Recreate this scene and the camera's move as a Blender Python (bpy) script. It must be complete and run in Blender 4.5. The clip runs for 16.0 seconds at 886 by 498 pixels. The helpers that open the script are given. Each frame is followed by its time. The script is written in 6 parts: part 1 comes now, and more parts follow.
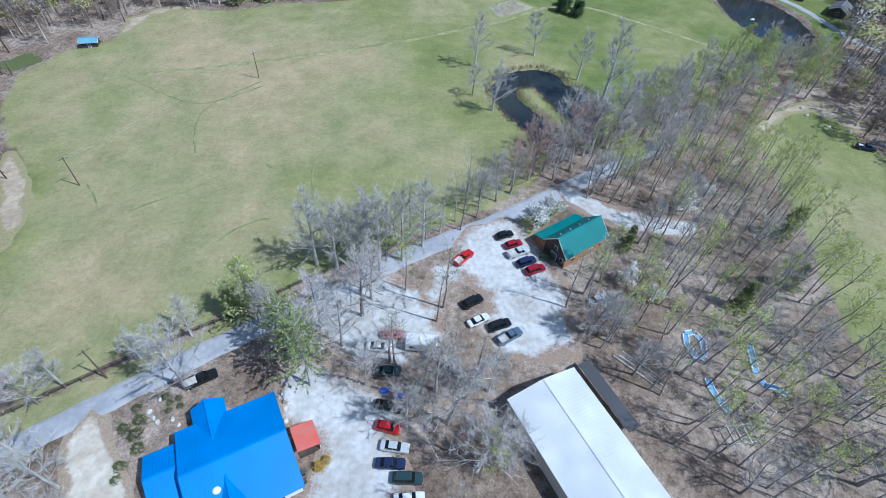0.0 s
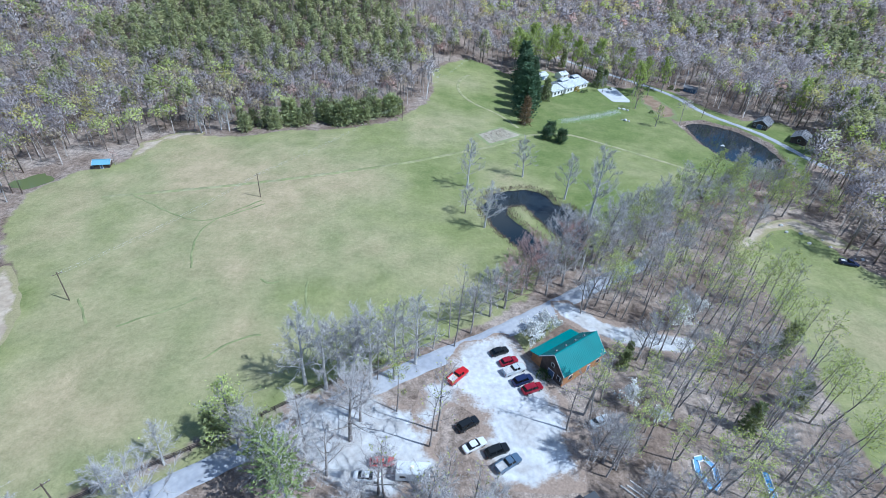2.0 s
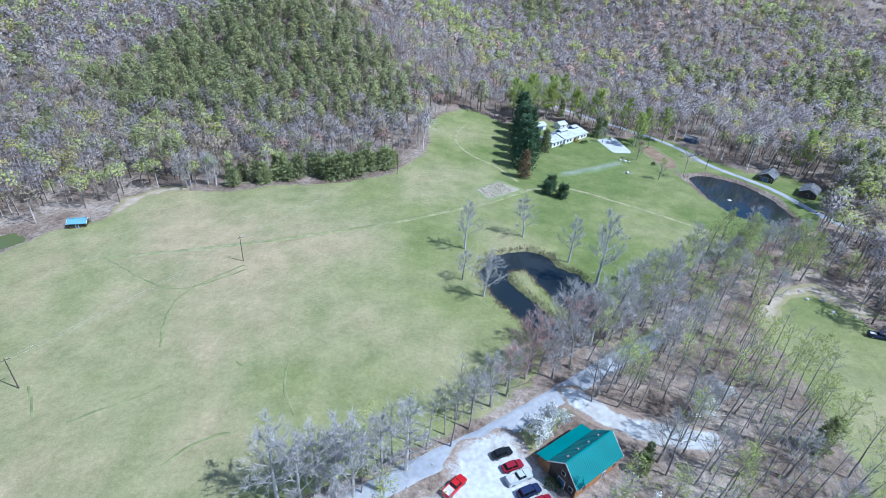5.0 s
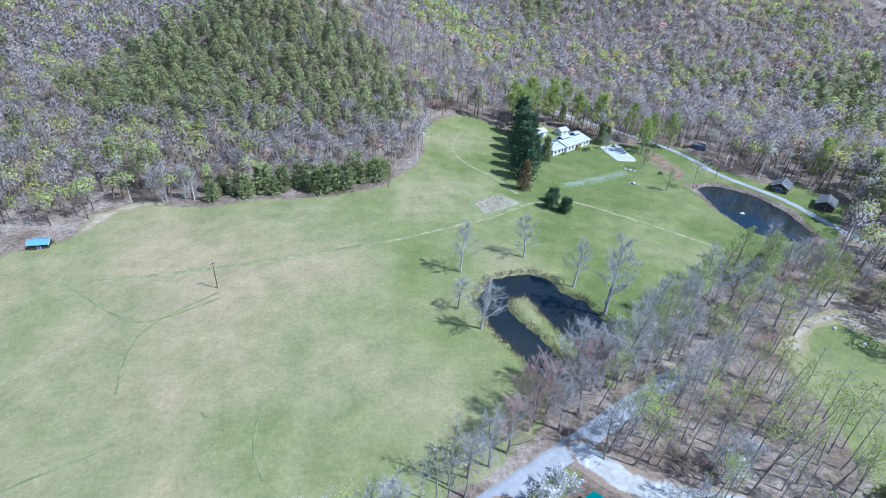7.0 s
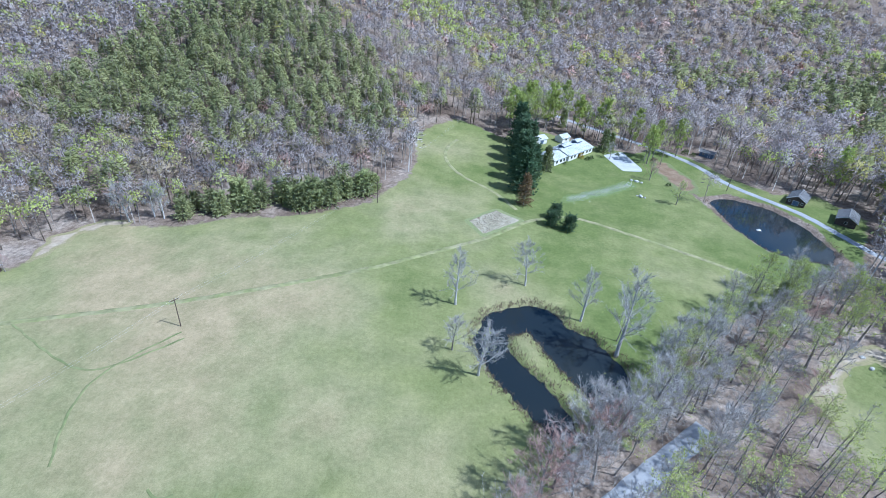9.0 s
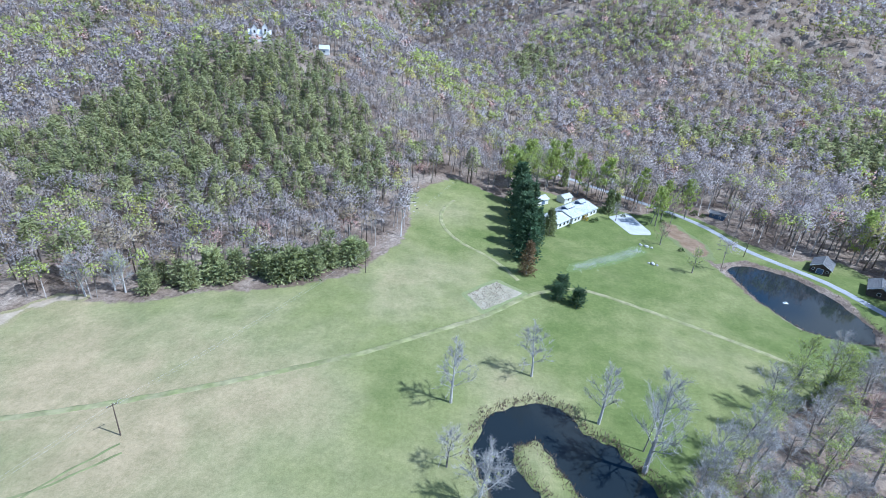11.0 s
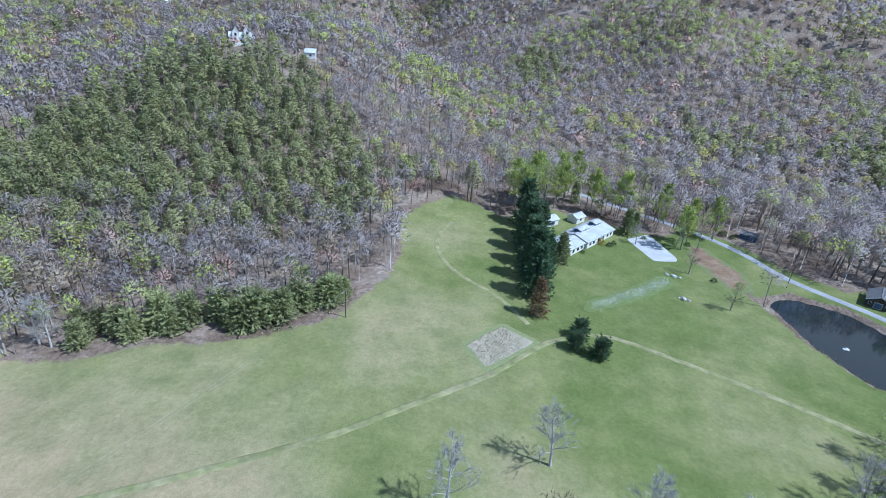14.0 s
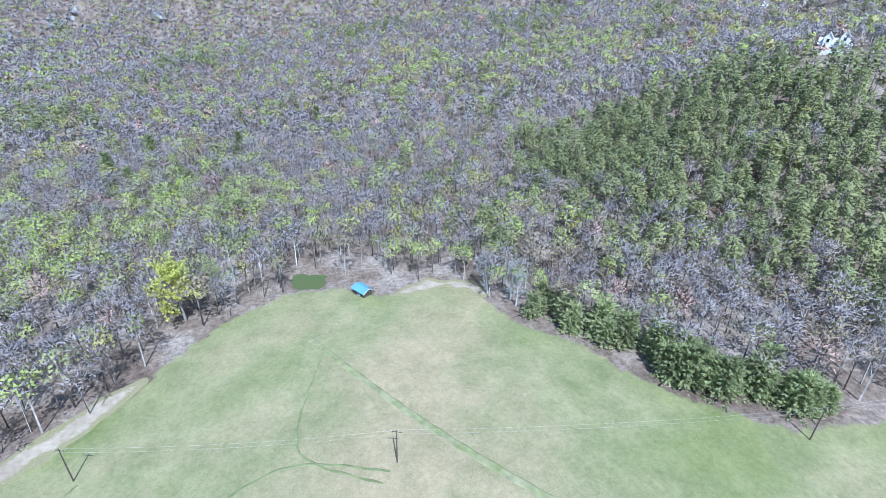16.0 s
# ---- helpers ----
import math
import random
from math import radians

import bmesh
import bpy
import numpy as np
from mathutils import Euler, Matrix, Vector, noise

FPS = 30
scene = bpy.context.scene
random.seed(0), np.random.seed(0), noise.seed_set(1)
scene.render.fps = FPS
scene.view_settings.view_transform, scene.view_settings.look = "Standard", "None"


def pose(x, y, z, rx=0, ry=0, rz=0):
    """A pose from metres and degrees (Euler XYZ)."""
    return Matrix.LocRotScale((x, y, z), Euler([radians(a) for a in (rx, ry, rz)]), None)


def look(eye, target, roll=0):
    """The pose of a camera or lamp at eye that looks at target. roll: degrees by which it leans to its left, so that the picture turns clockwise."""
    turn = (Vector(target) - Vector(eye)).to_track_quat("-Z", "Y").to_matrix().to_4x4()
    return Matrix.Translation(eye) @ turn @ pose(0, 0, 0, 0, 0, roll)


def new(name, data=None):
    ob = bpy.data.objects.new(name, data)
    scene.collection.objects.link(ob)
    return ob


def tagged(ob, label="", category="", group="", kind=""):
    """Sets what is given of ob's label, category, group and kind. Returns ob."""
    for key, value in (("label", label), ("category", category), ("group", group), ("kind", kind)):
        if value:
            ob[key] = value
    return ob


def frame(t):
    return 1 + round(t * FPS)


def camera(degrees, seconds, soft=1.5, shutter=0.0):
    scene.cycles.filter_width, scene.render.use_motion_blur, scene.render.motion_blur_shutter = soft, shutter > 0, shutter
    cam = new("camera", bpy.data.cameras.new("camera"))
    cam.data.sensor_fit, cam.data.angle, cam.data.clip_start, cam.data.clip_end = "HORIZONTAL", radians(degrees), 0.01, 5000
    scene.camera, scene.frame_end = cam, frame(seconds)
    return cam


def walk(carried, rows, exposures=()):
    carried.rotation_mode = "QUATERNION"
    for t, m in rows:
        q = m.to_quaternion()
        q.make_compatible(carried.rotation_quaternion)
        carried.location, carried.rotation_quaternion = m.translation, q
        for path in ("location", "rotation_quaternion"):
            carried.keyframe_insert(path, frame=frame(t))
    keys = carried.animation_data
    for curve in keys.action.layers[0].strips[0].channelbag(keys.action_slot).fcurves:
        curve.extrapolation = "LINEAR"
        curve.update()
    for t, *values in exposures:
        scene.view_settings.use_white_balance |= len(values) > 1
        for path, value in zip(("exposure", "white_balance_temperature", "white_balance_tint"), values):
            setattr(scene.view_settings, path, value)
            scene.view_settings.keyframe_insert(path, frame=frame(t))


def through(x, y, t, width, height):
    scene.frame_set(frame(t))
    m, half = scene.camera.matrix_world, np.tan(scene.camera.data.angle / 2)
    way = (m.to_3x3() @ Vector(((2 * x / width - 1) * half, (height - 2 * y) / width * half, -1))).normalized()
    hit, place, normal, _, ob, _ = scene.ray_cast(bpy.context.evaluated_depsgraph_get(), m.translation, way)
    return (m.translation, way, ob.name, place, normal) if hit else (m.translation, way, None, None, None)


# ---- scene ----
# ---- the camera and its flight ----
cam = camera(84.1, 16.0, soft=0.7)
PATH = [
    (0, (0.80, -4.30, 75.70), (0.79, -2.949, 74.226), 5.3),
    (0.5, (0.66, -4.45, 75.64), (0.646, -2.975, 74.289), 5.3),
    (1, (0.60, -4.65, 75.55), (0.573, -3.058, 74.340), 5.1),
    (1.5, (0.701, -4.4, 75.603), (0.676, -2.792, 74.415), 5.0),
    (2, (0.745, -3.206, 76.202), (0.716, -1.56, 75.065), 4.9),
    (2.5, (0.615, -1.616, 76.833), (0.576, 0.099, 75.805), 4.8),
    (3, (0.542, 0.346, 77.478), (0.502, 2.071, 76.468), 4.8),
    (3.5, (0.367, 2.637, 78.116), (0.329, 4.363, 77.106), 4.8),
    (4, (0.18, 5.325, 78.338), (0.146, 7.049, 77.326), 4.9),
    (4.2, (0.18, 6.508, 78.372), (0.144, 8.232, 77.359), 4.9),
    (6.5, (0.417, 23.335, 78.191), (0.39, 25.058, 77.177), 4.85),
    (7, (0.497, 27.592, 78.075), (0.472, 29.315, 77.058), 4.9),
    (7.5, (0.564, 32.059, 78.081), (0.545, 33.78, 77.061), 5.0),
    (8, (0.571, 36.489, 78.221), (0.555, 38.208, 77.199), 5.0),
    (10.5, (0.505, 60.973, 77.437), (0.503, 62.689, 76.411), 5.2),
    (11, (0.47, 66.086, 77.399), (0.454, 67.894, 76.544), 5.05),
    (11.5, (0.616, 71.3, 76.962), (0.577, 73.21, 76.37), 4.8),
    (12, (0.764, 76.098, 76.425), (0.719, 78.031, 75.913), 4.7),
    (12.5, (0.77, 80.9, 76.056), (0.724, 82.834, 75.547), 4.6),
    (13, (0.813, 85.735, 75.694), (0.768, 87.667, 75.175), 4.5),
    (13.5, (0.92, 90.7, 75.22), (0.889, 92.571, 74.515), 4.6),
    (14, (0.98, 95.931, 74.883), (0.96, 97.746, 74.042), 4.7),
    (14.5, (0.9, 101.039, 74.498), (0.879, 102.851, 73.651), 4.7),
    (15, (0.329, 106.1, 74.1), (0.211, 107.906, 73.248), 4.5),
    (15.5, (-1.601, 110.6, 73.913), (-2.404, 112.201, 73.023), 3.1),
    (15.7, (-2.396, 112.0, 73.912), (-3.558, 113.335, 72.98), 2.5),
    (16, (-3.429, 113.752, 73.914), (-4.958, 114.656, 72.996), 1.5),
]
walk(cam, [(t, look(eye, target, roll)) for t, eye, target, roll in PATH],
     exposures=[(0, -0.02, 5190, 5), (1.5, 0.11, 5080, 5), (3.5, 0.27, 4980, 6), (10.5, 0.28, 4960, 6), (11.5, 0.42, 4990, 6), (12.3, 0.17, 4990, 5), (13.4, -0.04, 4950, 5), (14.5, 0.16, 4980, 6), (15.1, 0.38, 4930, 6), (16, 0.5, 4850, 5)])

# ---- daylight ----
SUN_FROM = Vector((12.7, -4.0, 18.4)).normalized()
scene.view_settings.exposure = 0.0
world = bpy.data.worlds.new("world")
scene.world = world
world.use_nodes = True
wn, wl = world.node_tree.nodes, world.node_tree.links
sky = wn.new("ShaderNodeTexSky")
sky.sky_type, sky.sun_disc = "NISHITA", False
sky.sun_elevation, sky.sun_rotation = math.asin(SUN_FROM.z), math.atan2(SUN_FROM.x, SUN_FROM.y)
sky.altitude, sky.air_density, sky.dust_density, sky.ozone_density = 400, 1.0, 0.3, 2.0
coord, mapping = wn.new("ShaderNodeTexCoord"), wn.new("ShaderNodeMapping")
mapping.inputs["Scale"].default_value = (1.5, 1.5, 4.2)
cloud, veil = wn.new("ShaderNodeTexNoise"), wn.new("ShaderNodeValToRGB")
cloud.inputs["Scale"].default_value, cloud.inputs["Detail"].default_value = 2.6, 8.0
cloud.inputs["Roughness"].default_value, cloud.inputs["Distortion"].default_value = 0.55, 0.5
veil.color_ramp.elements[0].position, veil.color_ramp.elements[1].position = 0.46, 0.61
mix = wn.new("ShaderNodeMixRGB")
mix.inputs["Color2"].default_value = (9.5, 9.7, 10.0, 1)
wl.new(coord.outputs["Generated"], mapping.inputs["Vector"])
wl.new(mapping.outputs["Vector"], cloud.inputs["Vector"])
wl.new(cloud.outputs["Fac"], veil.inputs["Fac"])
wl.new(veil.outputs["Color"], mix.inputs["Fac"])
deep = wn.new("ShaderNodeHueSaturation")
deep.inputs["Saturation"].default_value, deep.inputs["Value"].default_value = 1.45, 1.6
wl.new(sky.outputs["Color"], deep.inputs["Color"])
wl.new(deep.outputs["Color"], mix.inputs["Color1"])
wl.new(mix.outputs["Color"], wn["Background"].inputs["Color"])
wn["Background"].inputs["Strength"].default_value = 0.067
sun = new("sun", bpy.data.lights.new("sun", "SUN"))
sun.data.energy, sun.data.angle, sun.data.color = 5.0, radians(0.55), (1.0, 0.955, 0.89)
sun.matrix_world = look(SUN_FROM * 900, (0, 0, 0))


# ---- materials ----
def material(name, colour, rough=0.85, metal=0.0, spread=0.25, grain=0.6, bump=0.0, second=None, patch=0.03, island=0.0, each=0.0, through=0.0, spec=0.3):
    """A painted, earthy or leafy surface: two scales of noise, an optional second colour in patches, variation from piece to piece."""
    m = bpy.data.materials.new(name)
    m.use_nodes = True
    n, l = m.node_tree.nodes, m.node_tree.links
    b = n["Principled BSDF"]
    b.inputs["Roughness"].default_value, b.inputs["Metallic"].default_value = rough, metal
    b.inputs["Specular IOR Level"].default_value = spec
    tc = n.new("ShaderNodeNewGeometry")
    big, fine = n.new("ShaderNodeTexNoise"), n.new("ShaderNodeTexNoise")
    for tex, size, detail in ((big, patch, 4), (fine, grain, 6)):
        tex.inputs["Scale"].default_value, tex.inputs["Detail"].default_value = size, detail
        l.new(tc.outputs["Position"], tex.inputs["Vector"])
    ramp = n.new("ShaderNodeValToRGB")
    ramp.color_ramp.elements[0].position, ramp.color_ramp.elements[1].position = 0.38, 0.62
    ramp.color_ramp.elements[0].color = (*colour, 1)
    ramp.color_ramp.elements[1].color = (*(second or colour), 1)
    l.new(big.outputs["Fac"], ramp.inputs["Fac"])
    hsv = n.new("ShaderNodeHueSaturation")
    l.new(ramp.outputs["Color"], hsv.inputs["Color"])
    value = n.new("ShaderNodeMapRange")
    value.inputs["From Min"].default_value, value.inputs["From Max"].default_value = 0.25, 0.75
    value.inputs["To Min"].default_value, value.inputs["To Max"].default_value = 1 - spread, 1 + spread
    l.new(fine.outputs["Fac"], value.inputs["Value"])
    out = value.outputs["Result"]
    for source, amount in ((tc.outputs["Random Per Island"], island), (None, each)):
        if amount:
            if source is None:
                source = n.new("ShaderNodeObjectInfo").outputs["Random"]
            r, mul = n.new("ShaderNodeMapRange"), n.new("ShaderNodeMath")
            r.inputs["To Min"].default_value, r.inputs["To Max"].default_value = 1 - amount, 1 + amount
            mul.operation = "MULTIPLY"
            l.new(source, r.inputs["Value"])
            l.new(r.outputs["Result"], mul.inputs[0])
            l.new(out, mul.inputs[1])
            out = mul.outputs["Value"]
    l.new(out, hsv.inputs["Value"])
    l.new(hsv.outputs["Color"], b.inputs["Base Color"])
    if bump:
        bp = n.new("ShaderNodeBump")
        bp.inputs["Strength"].default_value, bp.inputs["Distance"].default_value = bump, 0.3
        l.new(fine.outputs["Fac"], bp.inputs["Height"])
        l.new(bp.outputs["Normal"], b.inputs["Normal"])
    if through:
        tr, add = n.new("ShaderNodeBsdfTranslucent"), n.new("ShaderNodeMixShader")
        add.inputs["Fac"].default_value = through
        l.new(hsv.outputs["Color"], tr.inputs["Color"])
        l.new(b.outputs["BSDF"], add.inputs[1])
        l.new(tr.outputs["BSDF"], add.inputs[2])
        l.new(add.outputs["Shader"], n["Material Output"].inputs["Surface"])
    return m


def leafy(name, colour, second, island=0.16, patch=0.02):
    return material(name, colour, 0.75, 0, 0.34, 0.14, 0, second, patch, island, 0.12, 0.42, 0.2)


M_BARK = material("bark", (0.22, 0.19, 0.17), 0.9, 0, 0.3, 3.0, 0.3, (0.33, 0.30, 0.275), 0.6, 0, 0.2)
M_PALE_BARK = material("pale_bark", (0.42, 0.40, 0.38), 0.9, 0, 0.3, 3.0, 0.3, (0.52, 0.50, 0.48), 0.6, 0, 0.15)
M_TWIG = material("twigs", (0.29, 0.27, 0.272), 0.9, 0, 0.25, 0.14, 0, (0.37, 0.345, 0.345), 0.02, 0.12, 0.14)
M_GREY_TWIG = material("grey_twigs", (0.41, 0.385, 0.37), 0.9, 0, 0.2, 0.3, 0, (0.49, 0.46, 0.44), 0.05, 0.14, 0.12)
M_PALE_TWIG = material("pale_twigs", (0.45, 0.43, 0.41), 0.9, 0, 0.15, 0.5, 0, (0.40, 0.38, 0.37), 0.05, 0.15, 0.1)
M_RED_TWIG = material("red_budding_twigs", (0.40, 0.25, 0.21), 0.9, 0, 0.2, 0.5, 0, (0.44, 0.31, 0.27), 0.05, 0.15, 0.1)
M_BUD = leafy("young_leaves", (0.44, 0.49, 0.13), (0.50, 0.53, 0.18))
M_FRESH = leafy("fresh_green_leaves", (0.42, 0.47, 0.13), (0.46, 0.51, 0.18))
M_YELLOW = leafy("yellow_green_leaves", (0.56, 0.52, 0.12), (0.48, 0.50, 0.14))
M_NEEDLE = leafy("pine_needles", (0.27, 0.305, 0.135), (0.325, 0.35, 0.17), 0.1)
M_YOUNG_NEEDLE = leafy("young_pine_needles", (0.38, 0.41, 0.20), (0.44, 0.455, 0.24))
M_DARK_NEEDLE = leafy("dark_needles", (0.085, 0.14, 0.075), (0.12, 0.175, 0.095))
M_LIGHT_NEEDLE = leafy("light_green_needles", (0.27, 0.33, 0.12), (0.33, 0.38, 0.16))
M_DEAD_NEEDLE = leafy("dead_needles", (0.23, 0.155, 0.085), (0.27, 0.20, 0.11))
M_BLOSSOM = leafy("white_blossom", (0.80, 0.79, 0.76), (0.74, 0.73, 0.70), 0.12)
M_REED = leafy("dry_reeds", (0.27, 0.205, 0.155), (0.33, 0.26, 0.19))
M_SHRUB = leafy("evergreen_shrub", (0.10, 0.145, 0.055), (0.15, 0.19, 0.075))
M_GOLD = leafy("golden_shrub", (0.62, 0.45, 0.04), (0.55, 0.42, 0.06))


def woodland(name, tones, through=0.3):
    """Foliage or twigs of the far woods: the attribute tone gives each tree its colour, fine noise the grain."""
    m = material(name, tones[0], 0.9, 0, 0.2, 0.3, 0, None, 0.02, 0.1, 0.0, through, 0.08)
    n, l = m.node_tree.nodes, m.node_tree.links
    tone = n.new("ShaderNodeAttribute")
    tone.attribute_name = "tone"
    ramp = next(q for q in n if q.type == "VALTORGB")
    while len(ramp.color_ramp.elements) < len(tones):
        ramp.color_ramp.elements.new(0.5)
    for i, (e, c) in enumerate(zip(ramp.color_ramp.elements, tones)):
        e.position, e.color = i / (len(tones) - 1), (*c, 1)
    l.new(tone.outputs["Fac"], ramp.inputs["Fac"])
    return m


M_FAR_TWIG = woodland("woodland_twigs", ((0.29, 0.26, 0.265), (0.35, 0.315, 0.325), (0.385, 0.35, 0.35), (0.385, 0.33, 0.315), (0.42, 0.395, 0.385)))
M_FAR_BUD = woodland("woodland_young_leaves", ((0.36, 0.40, 0.15), (0.44, 0.50, 0.14), (0.50, 0.55, 0.18), (0.45, 0.46, 0.22)), 0.4)
M_FAR_YELLOW = woodland("woodland_yellow_leaves", ((0.50, 0.49, 0.14), (0.54, 0.51, 0.17), (0.48, 0.42, 0.19)), 0.4)
M_FAR_OCHRE = woodland("woodland_catkins", ((0.40, 0.33, 0.20), (0.42, 0.35, 0.24), (0.36, 0.31, 0.22)), 0.4)
M_FAR_NEEDLE = woodland("woodland_needles", ((0.255, 0.28, 0.135), (0.315, 0.33, 0.155), (0.365, 0.37, 0.175), (0.29, 0.315, 0.165)), 0.35)
M_ROAD = material("road_chippings", (0.29, 0.30, 0.33), 0.9, 0, 0.14, 0.9, 0.1, (0.36, 0.365, 0.385), 0.12)
M_DITCH = material("damp_hollow", (0.18, 0.205, 0.085), 0.95, 0, 0.25, 0.5, 0.1, (0.24, 0.245, 0.115), 0.1)
M_TRACK = material("worn_track", (0.29, 0.272, 0.15), 0.95, 0, 0.3, 0.5, 0.1, (0.225, 0.235, 0.10), 0.2)


def ground_material():
    """Mown meadow where the attribute lawn is 1, leaf litter of the woods where it is 0."""
    m = bpy.data.materials.new("ground")
    m.use_nodes = True
    n, l = m.node_tree.nodes, m.node_tree.links
    b = n["Principled BSDF"]
    b.inputs["Roughness"].default_value, b.inputs["Specular IOR Level"].default_value = 0.95, 0.15
    geo = n.new("ShaderNodeNewGeometry")

    def tex(scale, detail=5, rough=0.55):
        t = n.new("ShaderNodeTexNoise")
        t.inputs["Scale"].default_value, t.inputs["Detail"].default_value, t.inputs["Roughness"].default_value = scale, detail, rough
        l.new(geo.outputs["Position"], t.inputs["Vector"])
        return t.outputs["Fac"]

    def ramp(fac, *stops):
        r = n.new("ShaderNodeValToRGB")
        while len(r.color_ramp.elements) < len(stops):
            r.color_ramp.elements.new(0.5)
        for e, (p, c) in zip(r.color_ramp.elements, stops):
            e.position, e.color = p, (*c, 1)
        l.new(fac, r.inputs["Fac"])
        return r.outputs["Color"]

    def blend(a, c, fac, kind="MIX"):
        x = n.new("ShaderNodeMixRGB")
        x.blend_type = kind
        for s, v in (("Color1", a), ("Color2", c), ("Fac", fac)):
            if isinstance(v, float):
                x.inputs[s].default_value = v
            else:
                l.new(v, x.inputs[s])
        return x.outputs["Color"]

    big = tex(0.017, 4, 0.6)
    dry = n.new("ShaderNodeAttribute")
    dry.attribute_name = "dry"
    add = n.new("ShaderNodeMath")
    add.operation = "ADD"
    l.new(big, add.inputs[0])
    l.new(dry.outputs["Fac"], add.inputs[1])
    grass = ramp(add.outputs["Value"], (0.34, (0.142, 0.172, 0.056)), (0.465, (0.212, 0.222, 0.092)), (0.58, (0.265, 0.252, 0.13)), (0.73, (0.345, 0.282, 0.17)))
    grass = blend(grass, ramp(tex(0.13, 6, 0.65), (0.3, (0.72, 0.78, 0.7)), (0.7, (1.25, 1.2, 1.25))), 0.8, "MULTIPLY")
    grass = blend(grass, ramp(tex(0.9, 6, 0.7), (0.3, (0.62, 0.66, 0.58)), (0.7, (1.34, 1.32, 1.36))), 0.45, "MULTIPLY")
    grass = blend(grass, ramp(tex(3.4, 5, 0.75), (0.34, (0.62, 0.65, 0.57)), (0.66, (1.36, 1.33, 1.4))), 0.4, "MULTIPLY")
    litter = ramp(tex(0.06, 5), (0.35, (0.155, 0.115, 0.09)), (0.5, (0.235, 0.183, 0.148)), (0.65, (0.33, 0.275, 0.235)))
    litter = blend(litter, ramp(tex(0.7, 7, 0.7), (0.34, (0.48, 0.46, 0.44)), (0.66, (1.4, 1.4, 1.4))), 0.9, "MULTIPLY")
    litter = blend(litter, ramp(tex(3.2, 5, 0.75), (0.32, (0.55, 0.54, 0.52)), (0.68, (1.36, 1.37, 1.38))), 0.9, "MULTIPLY")
    lawn = n.new("ShaderNodeAttribute")
    lawn.attribute_name = "lawn"
    edge = n.new("ShaderNodeMath")
    edge.operation = "ADD"
    l.new(lawn.outputs["Fac"], edge.inputs[0])
    jitter = n.new("ShaderNodeMapRange")
    jitter.inputs["To Min"].default_value, jitter.inputs["To Max"].default_value = -0.5, 0.5
    l.new(tex(0.25, 5), jitter.inputs["Value"])
    l.new(jitter.outputs["Result"], edge.inputs[1])
    mask = ramp(edge.outputs["Value"], (0.4, (0, 0, 0)), (0.6, (1, 1, 1)))
    l.new(blend(litter, grass, mask), b.inputs["Base Color"])
    bp = n.new("ShaderNodeBump")
    bp.inputs["Strength"].default_value, bp.inputs["Distance"].default_value = 0.35, 0.4
    l.new(tex(1.3, 6, 0.7), bp.inputs["Height"])
    l.new(bp.outputs["Normal"], b.inputs["Normal"])
    return m


def patch_material(name, inner, second, outer, bump=0.2):
    """Gravel or earth that thins out into the ground round it, by the attribute edge."""
    m = material(name, inner, 0.95, 0, 0.2, 0.9, bump, second, 0.22)
    n, l = m.node_tree.nodes, m.node_tree.links
    edge, geo = n.new("ShaderNodeAttribute"), n.new("ShaderNodeNewGeometry")
    edge.attribute_name = "edge"
    coarse, fine, a, c = n.new("ShaderNodeTexNoise"), n.new("ShaderNodeTexNoise"), n.new("ShaderNodeMath"), n.new("ShaderNodeMath")
    coarse.inputs["Scale"].default_value, coarse.inputs["Detail"].default_value, coarse.inputs["Roughness"].default_value = 0.28, 8, 0.68
    fine.inputs["Scale"].default_value, fine.inputs["Detail"].default_value = 2.5, 5
    for t in (coarse, fine):
        l.new(geo.outputs["Position"], t.inputs["Vector"])
    a.operation, c.operation = "ADD", "MULTIPLY_ADD"
    l.new(edge.outputs["Fac"], a.inputs[0])
    l.new(coarse.outputs["Fac"], a.inputs[1])
    l.new(fine.outputs["Fac"], c.inputs[0])
    c.inputs[1].default_value = 0.25
    l.new(a.outputs["Value"], c.inputs[2])
    ramp, mixer, shade = n.new("ShaderNodeValToRGB"), n.new("ShaderNodeMixRGB"), n.new("ShaderNodeMixRGB")
    ramp.color_ramp.elements[0].position, ramp.color_ramp.elements[1].position = 0.78, 1.0
    l.new(c.outputs["Value"], ramp.inputs["Fac"])
    shade.blend_type = "MULTIPLY"
    shade.inputs["Color1"].default_value = (*outer, 1)
    shade.inputs["Fac"].default_value = 0.9
    tone = n.new("ShaderNodeMapRange")
    tone.inputs["To Min"].default_value, tone.inputs["To Max"].default_value = 0.5, 1.5
    l.new(fine.outputs["Fac"], tone.inputs["Value"])
    l.new(tone.outputs["Result"], shade.inputs["Color2"])
    base = n["Principled BSDF"].inputs["Base Color"]
    old = base.links[0].from_socket
    l.new(ramp.outputs["Color"], mixer.inputs["Fac"])
    l.new(shade.outputs["Color"], mixer.inputs["Color1"])
    l.new(old, mixer.inputs["Color2"])
    l.new(mixer.outputs["Color"], base)
    return m


